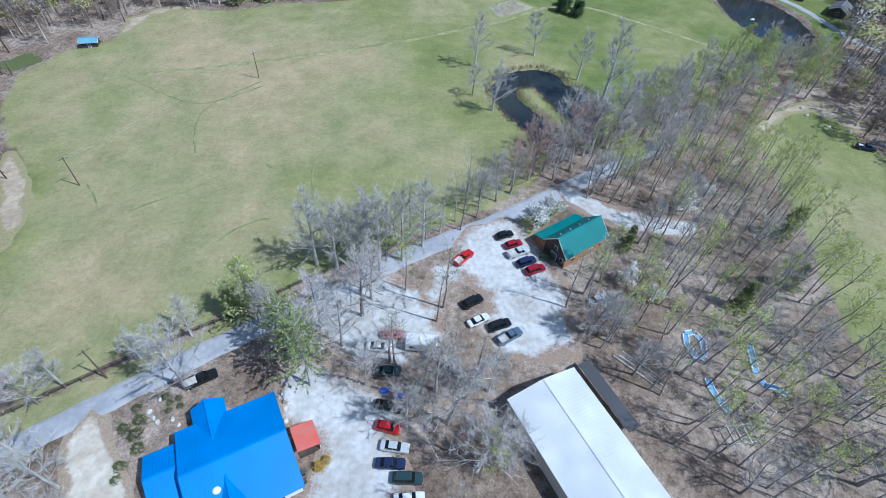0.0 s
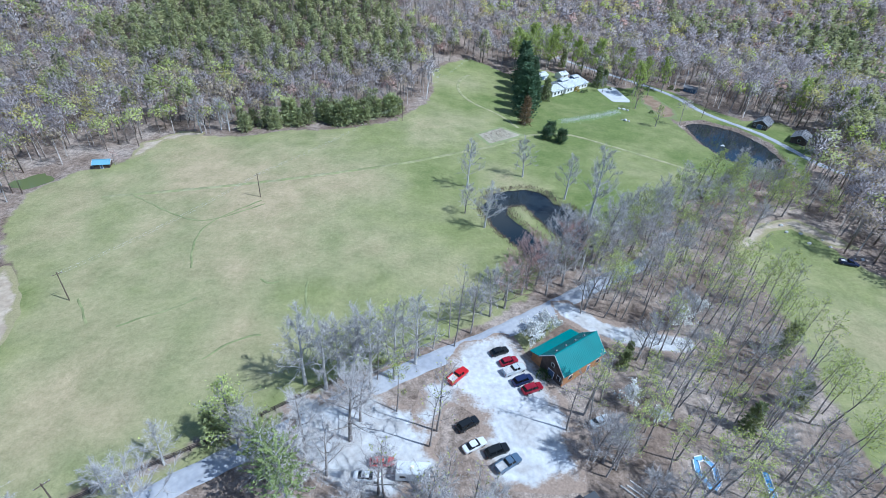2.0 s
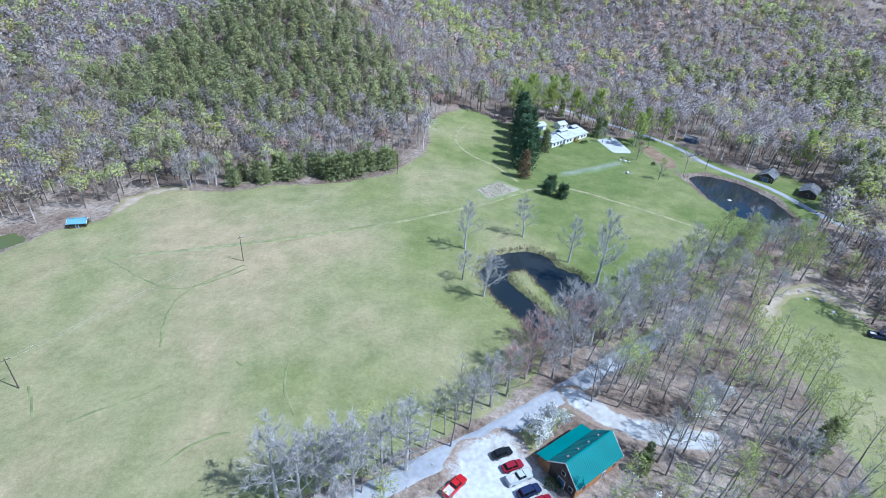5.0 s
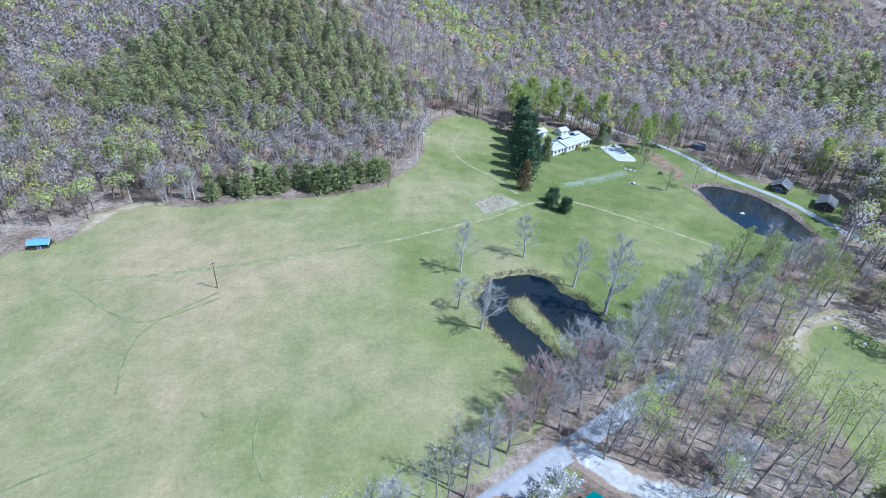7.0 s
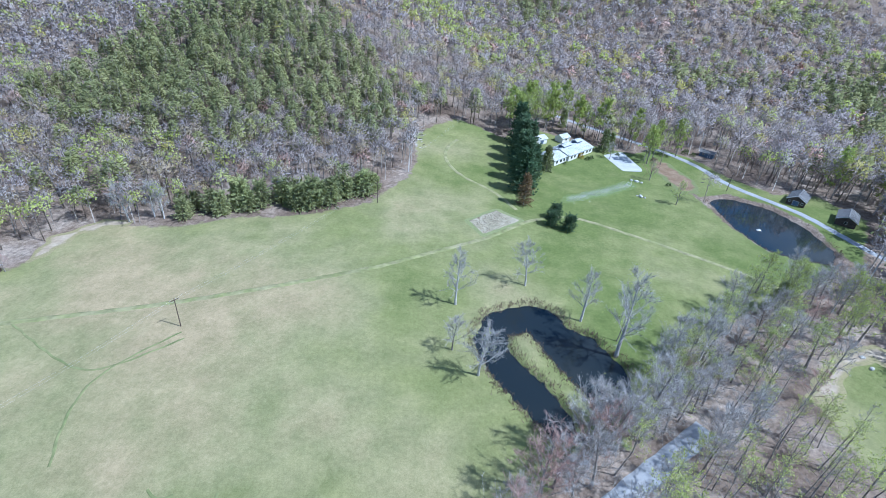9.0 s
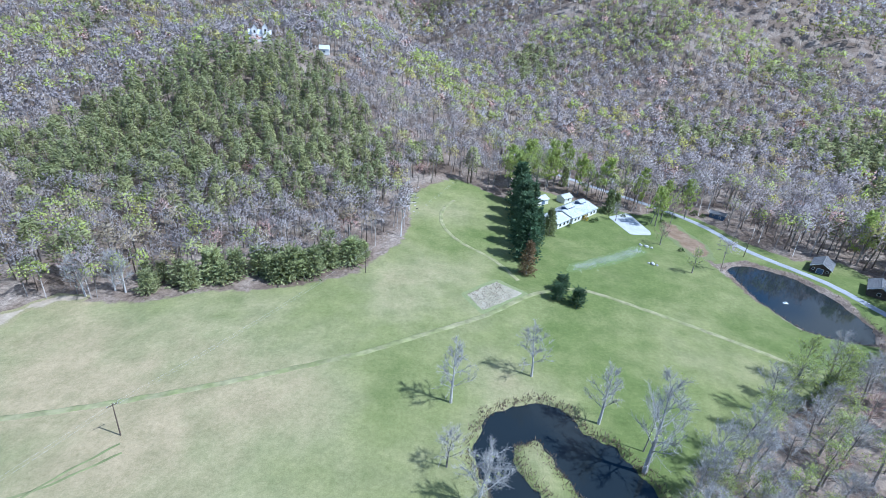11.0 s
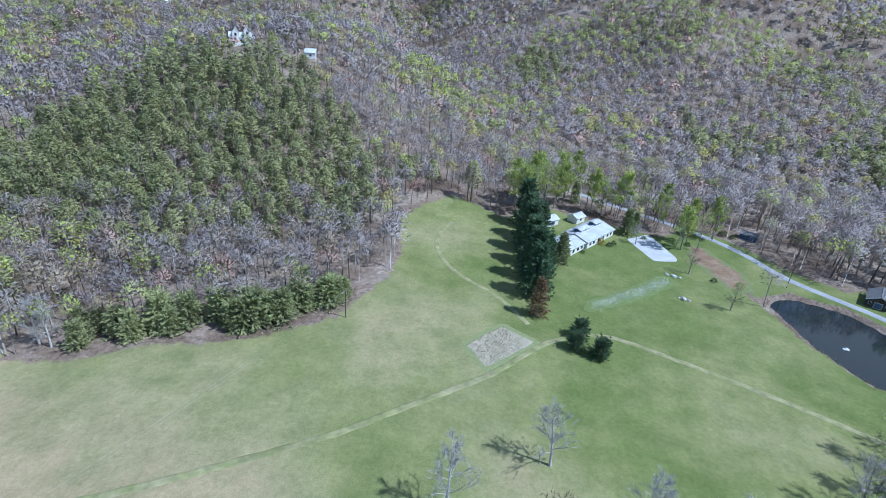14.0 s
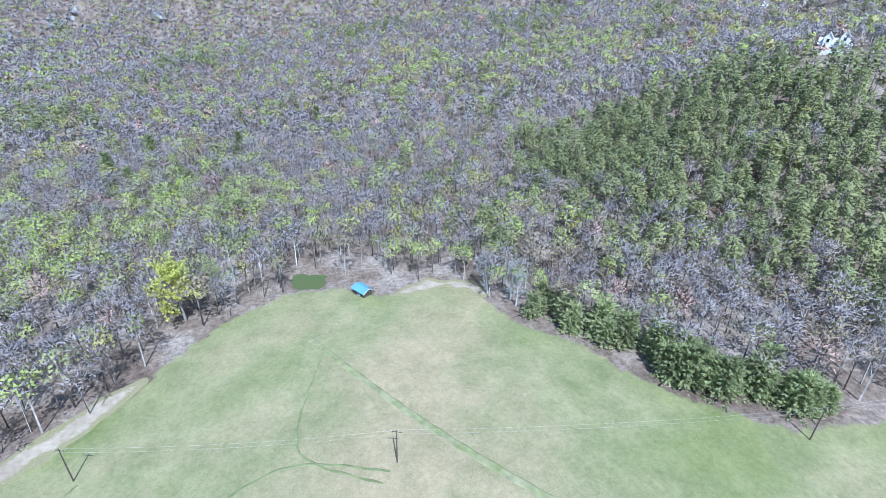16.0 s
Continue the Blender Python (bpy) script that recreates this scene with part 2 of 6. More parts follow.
def water_material(name, colour):
    m = bpy.data.materials.new(name)
    m.use_nodes = True
    n, l = m.node_tree.nodes, m.node_tree.links
    b = n["Principled BSDF"]
    b.inputs["Base Color"].default_value = (*colour, 1)
    b.inputs["Roughness"].default_value = 0.06
    b.inputs["IOR"].default_value = 1.33
    geo, tex, bp = n.new("ShaderNodeNewGeometry"), n.new("ShaderNodeTexNoise"), n.new("ShaderNodeBump")
    tex.inputs["Scale"].default_value, tex.inputs["Detail"].default_value = 1.2, 3
    bp.inputs["Strength"].default_value, bp.inputs["Distance"].default_value = 0.06, 0.1
    l.new(geo.outputs["Position"], tex.inputs["Vector"])
    l.new(tex.outputs["Fac"], bp.inputs["Height"])
    l.new(bp.outputs["Normal"], b.inputs["Normal"])
    return m


M_CONCRETE = material("pale_concrete", (0.47, 0.48, 0.50), 0.9, 0, 0.1, 1.2, 0.05, (0.42, 0.43, 0.45), 0.2)
M_GROUND, M_WATER, M_POOL = ground_material(), water_material("pond_water", (0.018, 0.024, 0.028)), water_material("green_pool_water", (0.10, 0.12, 0.045))
M_GRAVEL = patch_material("white_gravel", (0.49, 0.495, 0.50), (0.39, 0.375, 0.36), (0.27, 0.205, 0.16))
M_PALE_SAND = patch_material("pale_sand", (0.52, 0.48, 0.42), (0.45, 0.39, 0.32), (0.30, 0.24, 0.18))
M_PLOT = patch_material("dug_garden_soil", (0.31, 0.28, 0.20), (0.38, 0.34, 0.26), (0.22, 0.24, 0.11))
M_CREEK = patch_material("damp_creek_bank", (0.19, 0.125, 0.08), (0.26, 0.19, 0.13), (0.17, 0.19, 0.08))
M_BANK = patch_material("sandy_bank", (0.34, 0.275, 0.205), (0.42, 0.35, 0.27), (0.27, 0.24, 0.13))
M_FLOWERS = patch_material("flowering_weeds", (0.15, 0.20, 0.075), (0.21, 0.245, 0.12), (0.15, 0.19, 0.065))


# ---- the land ----
def soft(v, k):
    """A ramp that starts smoothly at 0."""
    return k * np.logaddexp(0.0, v / k)


def step(v):
    v = np.clip(v, 0.0, 1.0)
    return v * v * (3 - 2 * v)


# Ridge line round the valley: bearing from north in degrees, foot, crest distance and crest height in metres.
RIDGE = [(-180, 500, 1300, 70), (-125, 650, 1500, 60), (-101, 930, 1500, 72), (-90, 930, 1480, 150), (-75, 900, 1420, 190), (-60, 840, 1330, 200), (-43, 420, 1100, 184),
         (-35, 420, 1060, 173), (-30, 420, 1050, 171), (-26, 430, 1030, 149), (-19, 430, 1030, 178), (-14, 450, 1080, 166), (-10, 480, 1200, 179),
         (-7, 510, 1300, 168), (-3, 520, 1340, 188), (4, 500, 1260, 221), (9.5, 460, 1150, 206), (12.5, 450, 1100, 214), (16, 430, 1040, 236), (21, 420, 985, 241),
         (25, 420, 980, 226), (30, 425, 985, 178), (38, 430, 1000, 127), (70, 450, 1100, 90), (110, 480, 1200, 75), (180, 500, 1300, 70)]
RIDGE_T = np.array(RIDGE, float)


def wave(x, y):
    """Uneven ground: spurs and gullies, -1 to 1."""
    return (np.sin(x * 0.011 + 1.3 * np.sin(y * 0.006)) * np.cos(y * 0.009 - 0.8 * np.sin(x * 0.007))
            + 0.5 * np.sin(x * 0.027 + y * 0.019 + 2.0) + 0.35 * np.cos(y * 0.041 - x * 0.033)) / 1.85


def along(line, x, y):
    """Distance to a line of (x, y, value) points, and the value at the nearest place."""
    best, value = np.full(np.shape(x), 1e9), np.zeros(np.shape(x))
    for (ax, ay, av), (bx, by, bv) in zip(line[:-1], line[1:]):
        ex, ey = bx - ax, by - ay
        t = np.clip(((x - ax) * ex + (y - ay) * ey) / (ex * ex + ey * ey), 0, 1)
        d = np.hypot(x - ax - t * ex, y - ay - t * ey)
        value = np.where(d < best, av + (bv - av) * t, value)
        best = np.minimum(best, d)
    return best, value


SPUR = [(-380, 520, 52), (-519, 423, 48), (-560, 310, 27), (-597, 198, 9), (-600, 90, -10), (-590, 0, -24)]
GULLY = [(-70, 1120, 22), (-85, 940, 40), (-78, 800, 40), (-50, 690, 30), (-15, 590, 16), (15, 520, 0)]
RIB = [(-190, 1010, 24), (-160, 900, 28), (-135, 780, 22), (-120, 690, 0)]


def land(x, y):
    """Height of the valley, the hill and the mountains, without the ponds."""
    x, y = np.asarray(x, float), np.asarray(y, float)
    z = -6.6 - 0.085 * soft(-x - 35, 15) + 0.075 * soft(-x - 165, 25) + 0.16 * soft(y - 370, 40) + 0.03 * soft(x - 150, 30)
    sx = np.where(x > -125, 75.0, 120.0)
    z = z + 55 * np.exp(-0.5 * ((x + 125) / sx) ** 2 - 0.5 * ((y - 420) / 80) ** 2 * np.where(y > 420, 0.25, 1.0))
    dx, dy = x, y - 80.0
    r, phi = np.hypot(dx, dy), np.degrees(np.arctan2(dx, dy))
    foot, crest, high = (np.interp(phi, RIDGE_T[:, 0], RIDGE_T[:, i]) for i in (1, 2, 3))
    t = (r - foot) / (crest - foot)
    up = np.where(t < 1, 0.45 * np.clip(t, 0, 1) + 0.55 * step(t), 1 - 0.35 * step((t - 1) / 1.2))
    grow = np.clip(t, 0, 1)
    z = z * (1 - grow) + high * up
    z = z + wave(x, y) * 1.2 * step((np.hypot(x - 20, y - 170) - 170) / 150) + wave(x * 1.3 + 90, y * 1.3) * 24 * step(t / 0.35) * (1 - 0.83 * step((t - 0.7) / 0.3))
    d, high = along(SPUR, x, y)
    z = z + soft(high - 0.2 * d - z, 6.0)
    for line, sign, wide in ((GULLY, -1, 48), (RIB, 1, 55)):
        d, high = along(line, x, y)
        z = z + sign * high * np.exp(-(d / wide) ** 2)
    return z


POND = [(9, 143), (12.5, 155), (19, 159.5), (28.5, 162), (34, 159), (36.5, 153), (42.5, 149.5), (48.5, 139), (49.5, 130), (43, 122), (37, 116), (27.5, 113), (21, 121), (15, 129.5), (11.5, 137)]
SPIT = [(19.5, 146), (24.5, 148), (31.3, 134.5), (38.8, 122.3), (42, 114), (34, 117), (28.5, 129), (20, 140.5)]
LAKE = [(113.5, 250), (120, 254), (127, 256), (141.5, 248), (148, 231.5), (148, 212), (141, 200.5), (131, 201), (119, 206.5), (114, 225)]
POOL = [(-150, 141), (-144, 152), (-155, 157), (-161, 145)]
MEADOW = [(-92, 44), (-102, 72), (-109, 81), (-113, 92), (-127, 104), (-140, 119.5), (-147, 138), (-143, 155), (-129, 166), (-127, 186), (-118, 192), (-95, 192.5), (-77, 200),
          (-61, 201.5), (-46, 206.5), (-30, 217), (-18, 243), (-16, 262), (-20, 288), (-9, 306), (1, 317), (12, 312), (26, 303), (44, 322), (80, 306), (100, 300), (108, 262),
          (113, 225), (119, 207), (140, 199), (123, 185), (104, 174), (87, 163), (76, 152), (58, 143), (50, 132), (40, 118), (28, 110), (22, 98), (10, 86), (-10, 72), (-26, 60), (-48, 45), (-70, 28)]
PADDOCK = [(86, 57), (90, 90), (92, 112), (92, 133), (111, 149), (122, 152), (127, 130), (150, 105), (150, 30), (105, 30)]
YARD = [(96, 300), (112, 316), (128, 300), (136, 280), (150, 262), (170, 264), (178, 240), (160, 215), (146, 196), (150, 232), (142, 250), (127, 258), (112, 252)]
FARMYARD = [(-92, 8), (-74, 24), (-45, 44), (-24, 59), (-20, 57), (-46, 37), (-70, 17)]
LODGE_LAWN = [(14, 83), (25, 92), (30, 90), (24, 82), (19, 77)]


def inside(poly, x, y):
    """Signed distance to a polygon's edge in metres: above 0 inside."""
    x, y = np.asarray(x, float), np.asarray(y, float)
    best, odd = np.full(x.shape, 1e9), np.zeros(x.shape, bool)
    for (ax, ay), (bx, by) in zip(poly, poly[1:] + poly[:1]):
        ex, ey = bx - ax, by - ay
        t = np.clip(((x - ax) * ex + (y - ay) * ey) / (ex * ex + ey * ey), 0, 1)
        best = np.minimum(best, np.hypot(x - ax - t * ex, y - ay - t * ey))
        with np.errstate(divide="ignore", invalid="ignore"):
            odd ^= ((ay > y) != (by > y)) & (x < ax + (y - ay) / (by - ay) * ex)
    return np.where(odd, best, -best)


def pond_depth(x, y):
    wob = 0.7 * np.sin(x * 0.9 + 1) * np.cos(y * 0.8)
    a = np.minimum(inside(POND, x, y), -inside(SPIT, x, y)) + wob
    return np.maximum.reduce([a, inside(LAKE, x, y) + wob, inside(POOL, x, y) + wob])


def ground_z(x, y):
    return land(x, y) - 2.0 * step((pond_depth(x, y) + 1.0) / 5.0)


def steps(low, near, far, high, d=2.0, grow=1.055):
    out, s = list(np.arange(near, far + 0.01, d)), d
    v = far
    while v < high:
        s = min(s * grow, 40)
        v += s
        out.append(v)
    s, v = d, near
    while v > low:
        s = min(s * grow, 40)
        v -= s
        out.insert(0, v)
    return np.array(out)


def mesh_of(name, verts, tris, mats, index=None, smooth=False):
    """A mesh from arrays of points and triangles."""
    me = bpy.data.meshes.new(name)
    verts, tris = np.asarray(verts, np.float32), np.asarray(tris, np.int32)
    me.vertices.add(len(verts))
    me.vertices.foreach_set("co", verts.ravel())
    k = tris.shape[1]
    me.loops.add(tris.size)
    me.loops.foreach_set("vertex_index", tris.ravel())
    me.polygons.add(len(tris))
    me.polygons.foreach_set("loop_start", np.arange(0, tris.size, k, dtype=np.int32))
    for m in mats:
        me.materials.append(m)
    if index is not None:
        me.polygons.foreach_set("material_index", np.asarray(index, np.int32))
    if smooth:
        me.polygons.foreach_set("use_smooth", np.ones(len(tris), bool))
    me.update(calc_edges=True)
    return me


def build_ground():
    gx, gy = steps(-2600, -176, 176, 2600), steps(-900, -12, 334, 2400)
    X, Y = np.meshgrid(gx, gy)
    Z = ground_z(X, Y)
    w, h = len(gx), len(gy)
    i = (np.arange(h - 1)[:, None] * w + np.arange(w - 1)).ravel()
    quads = np.stack([i, i + 1, i + w + 1, i + w], 1)
    me = mesh_of("ground", np.stack([X, Y, Z], -1).reshape(-1, 3), quads, [M_GROUND], smooth=True)
    x, y = X.ravel(), Y.ravel()
    lawn = np.maximum.reduce([inside(MEADOW, x, y), inside(PADDOCK, x, y), inside(YARD, x, y), inside(FARMYARD, x, y), inside(LODGE_LAWN, x, y), inside(SPIT, x, y)])
    a = me.attributes.new("lawn", "FLOAT", "POINT")
    a.data.foreach_set("value", np.clip(0.5 + lawn / 6.0, 0, 1).astype(np.float32))
    # the mown hayfield west of the track is drier than the lawn round the ponds
    d = 0.09 * step((x - 80) / 6) * step((165 - y) / 10) + 0.1 * step(inside(SPIT, x, y) / 2.0) + 0.17 * step((-x + 5) / 60) * step((inside(MEADOW, x, y) + 2) / 24) - 0.10 * step((x - 15) / 40) - 0.05 * step((y - 210) / 40) * step((x + 10) / 30)
    a = me.attributes.new("dry", "FLOAT", "POINT")
    a.data.foreach_set("value", d.astype(np.float32))
    return tagged(new("ground", me), "mown meadow and leaf-littered woodland floor of a valley", "ground", kind="structure")


def sheet(name, poly, mat, lift, label, category, cell=0.7, ragged=0.9, soft_edge=4.0):
    """A ragged patch of gravel or earth that lies on the ground."""
    px, py = [p[0] for p in poly], [p[1] for p in poly]
    gx, gy = np.arange(min(px) - 2, max(px) + 2, cell), np.arange(min(py) - 2, max(py) + 2, cell)
    X, Y = np.meshgrid(gx, gy)
    d = inside(poly, X, Y) + ragged * (np.sin(X * 0.45 + 2 * np.sin(Y * 0.33)) + np.sin(Y * 0.71 + X * 0.36)) * 0.5
    w, h = len(gx), len(gy)
    i = (np.arange(h - 1)[:, None] * w + np.arange(w - 1)).ravel()
    quads = np.stack([i, i + 1, i + w + 1, i + w], 1)
    # the rim dips under the ground, so that the edge follows the shape and not the cells
    Z = ground_z(X, Y) + np.clip(0.03 + (d + 1.2) * 0.08, -0.3, lift)
    keep = (d.ravel()[quads] > -2.6).any(1)
    me = mesh_of(name, np.stack([X, Y, Z], -1).reshape(-1, 3), quads[keep], [mat], smooth=True)
    me.attributes.new("edge", "FLOAT", "POINT").data.foreach_set("value", np.clip(0.2 + d / soft_edge, -0.6, 0.56).astype(np.float32).ravel())
    return tagged(new(name, me), label, category, kind="structure")


def strip(name, line, width, mat, lift, label, category):
    """A road or track along a line of points."""
    p = np.array(line, float)
    for _ in range(3):
        q = np.empty((2 * len(p) - 2, 2))
        q[0::2], q[1::2] = 0.75 * p[:-1] + 0.25 * p[1:], 0.25 * p[:-1] + 0.75 * p[1:]
        p = np.vstack([p[:1], q, p[-1:]])
    length = np.r_[0, np.cumsum(np.hypot(*np.diff(p, axis=0).T))]
    s = np.arange(0, length[-1], 1.5)
    p = np.stack([np.interp(s, length, p[:, 0]), np.interp(s, length, p[:, 1])], 1)
    t = np.gradient(p, axis=0)
    t /= np.linalg.norm(t, axis=1)[:, None]
    side = np.stack([-t[:, 1], t[:, 0]], 1)
    rows = []
    for f in (-0.56, -0.5, -0.25, 0, 0.25, 0.5, 0.56):
        wob = 0.12 * np.sin(s * 0.9 + f * 7) * (abs(f) > 0.4)
        q = p + side * (f * width + wob)[:, None] if np.ndim(wob) else p + side * f * width
        z = ground_z(q[:, 0], q[:, 1]) + (lift if abs(f) < 0.55 else -0.15)
        rows.append(np.c_[q, z])
    V = np.stack(rows, 1)
    k, w = len(p), len(rows)
    i = (np.arange(k - 1)[:, None] * w + np.arange(w - 1)).ravel()
    me = mesh_of(name, V.reshape(-1, 3), np.stack([i, i + w, i + w + 1, i + 1], 1), [mat], smooth=True)
    return tagged(new(name, me), label, category, kind="structure")


def water(name, poly, level, label, mat=M_WATER):
    """A pond: water sheet a little larger than its basin."""
    px, py = [p[0] for p in poly], [p[1] for p in poly]
    gx, gy = np.arange(min(px) - 3, max(px) + 4, 2.0), np.arange(min(py) - 3, max(py) + 4, 2.0)
    X, Y = np.meshgrid(gx, gy)
    w, h = len(gx), len(gy)
    i = (np.arange(h - 1)[:, None] * w + np.arange(w - 1)).ravel()
    quads = np.stack([i, i + 1, i + w + 1, i + w], 1)
    keep = (inside(poly, X, Y).ravel()[quads] > -2.0).any(1)
    me = mesh_of(name, np.stack([X, Y, np.full(X.shape, level)], -1).reshape(-1, 3), quads[keep], [mat])
    return tagged(new(name, me), label, "pond", kind="structure")


build_ground()
water("water", POND, -7.15, "dark still pond with a grassy spit in the lawn")
water("water", LAKE, -6.75, "dark larger pond beside the lane, mirroring the sky")
water("water", POOL, -16.1, "small green pool beside the field hut", M_POOL)
LANE = [(-140, -45), (-92, -2), (-67.3, 19.6), (-57.6, 27.5), (-49.1, 34.5), (-39.7, 42.3), (-24.2, 54), (-9.9, 66.5), (2.2, 75.0), (11.5, 81), (24.4, 91.5), (33, 98.5), (41, 105.5), (52, 114), (62, 122)]
LANE_EAST = [(176, 192), (162, 206), (157.5, 222), (152.5, 241), (145, 252), (131, 270), (126.5, 292), (112, 312), (90, 330), (60, 352)]
strip("road", LANE_EAST, 3.4, M_ROAD, 0.07, "pale grey lane past the big pond", "road")
strip("road", LANE, 4.6, M_ROAD, 0.07, "pale grey chip-sealed farm lane", "road")
sheet("side_track", [(29, 97), (33, 98), (41, 91.5), (50, 89), (62, 88), (62, 82.5), (48, 83), (39, 86), (30, 92)], M_GRAVEL, 0.08, "rough stony side track into the woods", "track", 0.7, 0.7)
sheet("gravel_lot", [(7, 80), (16.2, 82), (22, 74), (26.5, 64), (28, 47), (20.7, 46), (13, 46), (10, 53), (11.4, 60), (6, 63), (2, 62), (0, 56), (-3, 58), (0, 66), (5, 70), (3, 73.4)], M_GRAVEL, 0.08, "white gravel parking lot beside the green-roofed lodge", "gravel lot", 0.7, 1.4, 9.0)
sheet("gravel_lot", [(-27, 38), (-22, 40), (-14, 37), (-6, 33), (-2, 18), (-3, 0), (-16, 0), (-16.3, 17.2), (-15.2, 21.6), (-16.3, 26), (-23.4, 29.3)], M_GRAVEL, 0.08, "white gravel forecourt beside the blue-roofed house", "gravel lot", 0.7, 1.4, 9.0)
sheet("gravel_lot", [(-29, 57), (-16, 62), (-5, 59), (0.5, 53.7), (1.7, 47), (-6.9, 40), (-18.3, 43), (-24, 48)], M_GRAVEL, 0.08, "patchy white gravel under bare trees", "gravel lot", 0.7, 1.4, 9.0)
sheet("earth_path", [(-57, 27.5), (-52, 24), (-46, 17), (-40, 8), (-49.5, 8), (-56.5, 19)], M_PALE_SAND, 0.08, "bare sandy drive beside the garden", "path")
sheet("driveway", [(79.9, 294.6), (89, 300.5), (92.6, 281), (92, 278.5), (84.5, 277.5)], M_CONCRETE, 0.1, "pale concrete drive in front of the white house", "driveway", 0.7, 0.1, 0.8)
sheet("garden_plot", [(8.3, 208.9), (19.1, 219.9), (28.0, 213.1), (13.8, 199.9)], M_PLOT, 0.08, "dug garden plot with dry stalks in the lawn", "garden", 0.8, 0.15, 2.0)
for line, wd in (([(-120, 138), (-66, 152), (-22.5, 171.4), (-8.7, 181.2), (9.1, 193.2), (16.9, 199.1), (31.5, 214.7), (48.7, 221.3), (63.6, 213.2), (82.8, 201.7), (98.4, 190.8), (112, 180)], 1.8),
                 ([(27, 222), (19.2, 237.0), (5.1, 248.3), (-3.1, 262.5), (-4.0, 277.6), (1.7, 290.7)], 1.6)):
    strip("track", line, wd, M_TRACK, 0.05, "worn wheel track across the grass", "track")
for line in ([(-76.0, 76.7), (-71.2, 80.5), (-65.7, 83.6), (-62, 88)], [(-51, 68), (-47.6, 73.0), (-43.4, 76.0), (-40, 76.5)], [(-36, 97), (-35.4, 92), (-33.4, 87.0), (-29.5, 82.0)], [(-48.8, 96.9), (-45.6, 94.6), (-43, 96.5)],
             [(-64.3, 139.0), (-74.1, 127.0), (-76.5, 119), (-73.7, 108.5), (-69.4, 100.1)], [(-92, 86), (-88, 82), (-83, 76.3)], [(-110, 140), (-86, 126), (-76, 124), (-62, 137)]):
    strip("ditch", line, 0.55, M_DITCH, 0.04, "shallow dark drain line in the meadow", "ditch")
sheet("earth_path", [(-121, 97), (-112, 90), (-101, 75), (-99, 64), (-106, 74), (-117, 88)], M_BANK, 0.08, "bare sandy bank at the meadow's edge", "bank")
sheet("earth_path", [(92, 134), (108, 149), (122, 155), (134, 140), (128, 140), (118, 151), (106, 145), (97, 133)], M_BANK, 0.08, "bare sandy bank above the paddock", "bank")
sheet("earth_path", [(-128, 169), (-124, 188), (-112, 194.5), (-121, 195), (-131, 182)], M_BANK, 0.08, "bare sandy bank beside the field hut", "bank")
sheet("earth_path", [(104.5, 293.4), (109.5, 291.6), (115, 271), (112.5, 258), (106, 257), (101.5, 277.6)], M_CREEK, 0.08, "bare brown bank of a small creek by the pond", "bank")
sheet("flower_bed", [(48, 234), (50, 238.5), (66, 249), (82, 262), (84, 258), (68, 245)], M_FLOWERS, 0.07, "band of pale flowering weeds across the lawn", "flower bed", 0.8, 0.3, 3.0)


# ---- trees ----
RNG = np.random.default_rng(7)


class Bag:
    """Triangles with a material number, gathered from many pieces."""

    def __init__(self):
        self.v, self.t, self.m, self.n = [], [], [], 0

    def add(self, v, t, m):
        v, t = np.asarray(v, float).reshape(-1, 3), np.asarray(t, int).reshape(-1, 3)
        self.v.append(v)
        self.t.append(t + self.n)
        self.m.append(np.full(len(t), m) if np.ndim(m) == 0 else np.asarray(m))
        self.n += len(v)

    def arrays(self):
        return np.vstack(self.v), np.vstack(self.t), np.concatenate(self.m)

    def mesh(self, name, mats, smooth=False):
        v, t, m = self.arrays()
        return mesh_of(name, v, t, mats, m, smooth)


def tube(bag, pts, radii, sides, m):
    """A tapered limb along points."""
    pts, ring = np.asarray(pts, float), []
    a = np.arange(sides) * 2 * np.pi / sides
    for i, p in enumerate(pts):
        d = pts[min(i + 1, len(pts) - 1)] - pts[max(i - 1, 0)]
        d = d / (np.linalg.norm(d) + 1e-9)
        u = np.cross(d, (0.3, 1, 0.1) if abs(d[2]) > 0.5 else (0, 0, 1))
        u /= np.linalg.norm(u)
        w = np.cross(d, u)
        ring.append(p + radii[i] * (np.cos(a)[:, None] * u + np.sin(a)[:, None] * w))
    v, t = np.vstack(ring), []
    for i in range(len(pts) - 1):
        for k in range(sides):
            a0, b0 = i * sides + k, i * sides + (k + 1) % sides
            t += [(a0, b0, b0 + sides), (a0, b0 + sides, a0 + sides)]
    bag.add(v, t, m)


def shards(bag, centres, along, length, width, m, rng):
    """Slim triangles: twigs, sprays or leaves. along: their direction."""
    n = len(centres)
    along = along / np.linalg.norm(along, axis=1)[:, None]
    side = np.cross(along, rng.normal(size=(n, 3)))
    side /= np.linalg.norm(side, axis=1)[:, None]
    L, W = np.broadcast_to(length, n)[:, None], np.broadcast_to(width, n)[:, None]
    v = np.stack([centres - side * W / 2, centres + side * W / 2, centres + along * L], 1).reshape(-1, 3)
    bag.add(v, np.arange(3 * n).reshape(-1, 3), m)


def limb_line(p, d, length, k, rng, rise=0.12, wild=0.14):
    pts, d = [np.array(p, float)], np.array(d, float)
    for _ in range(k):
        d = d + rng.normal(size=3) * wild + (0, 0, rise)
        d /= np.linalg.norm(d)
        pts.append(pts[-1] + d * length / k)
    return np.array(pts), d


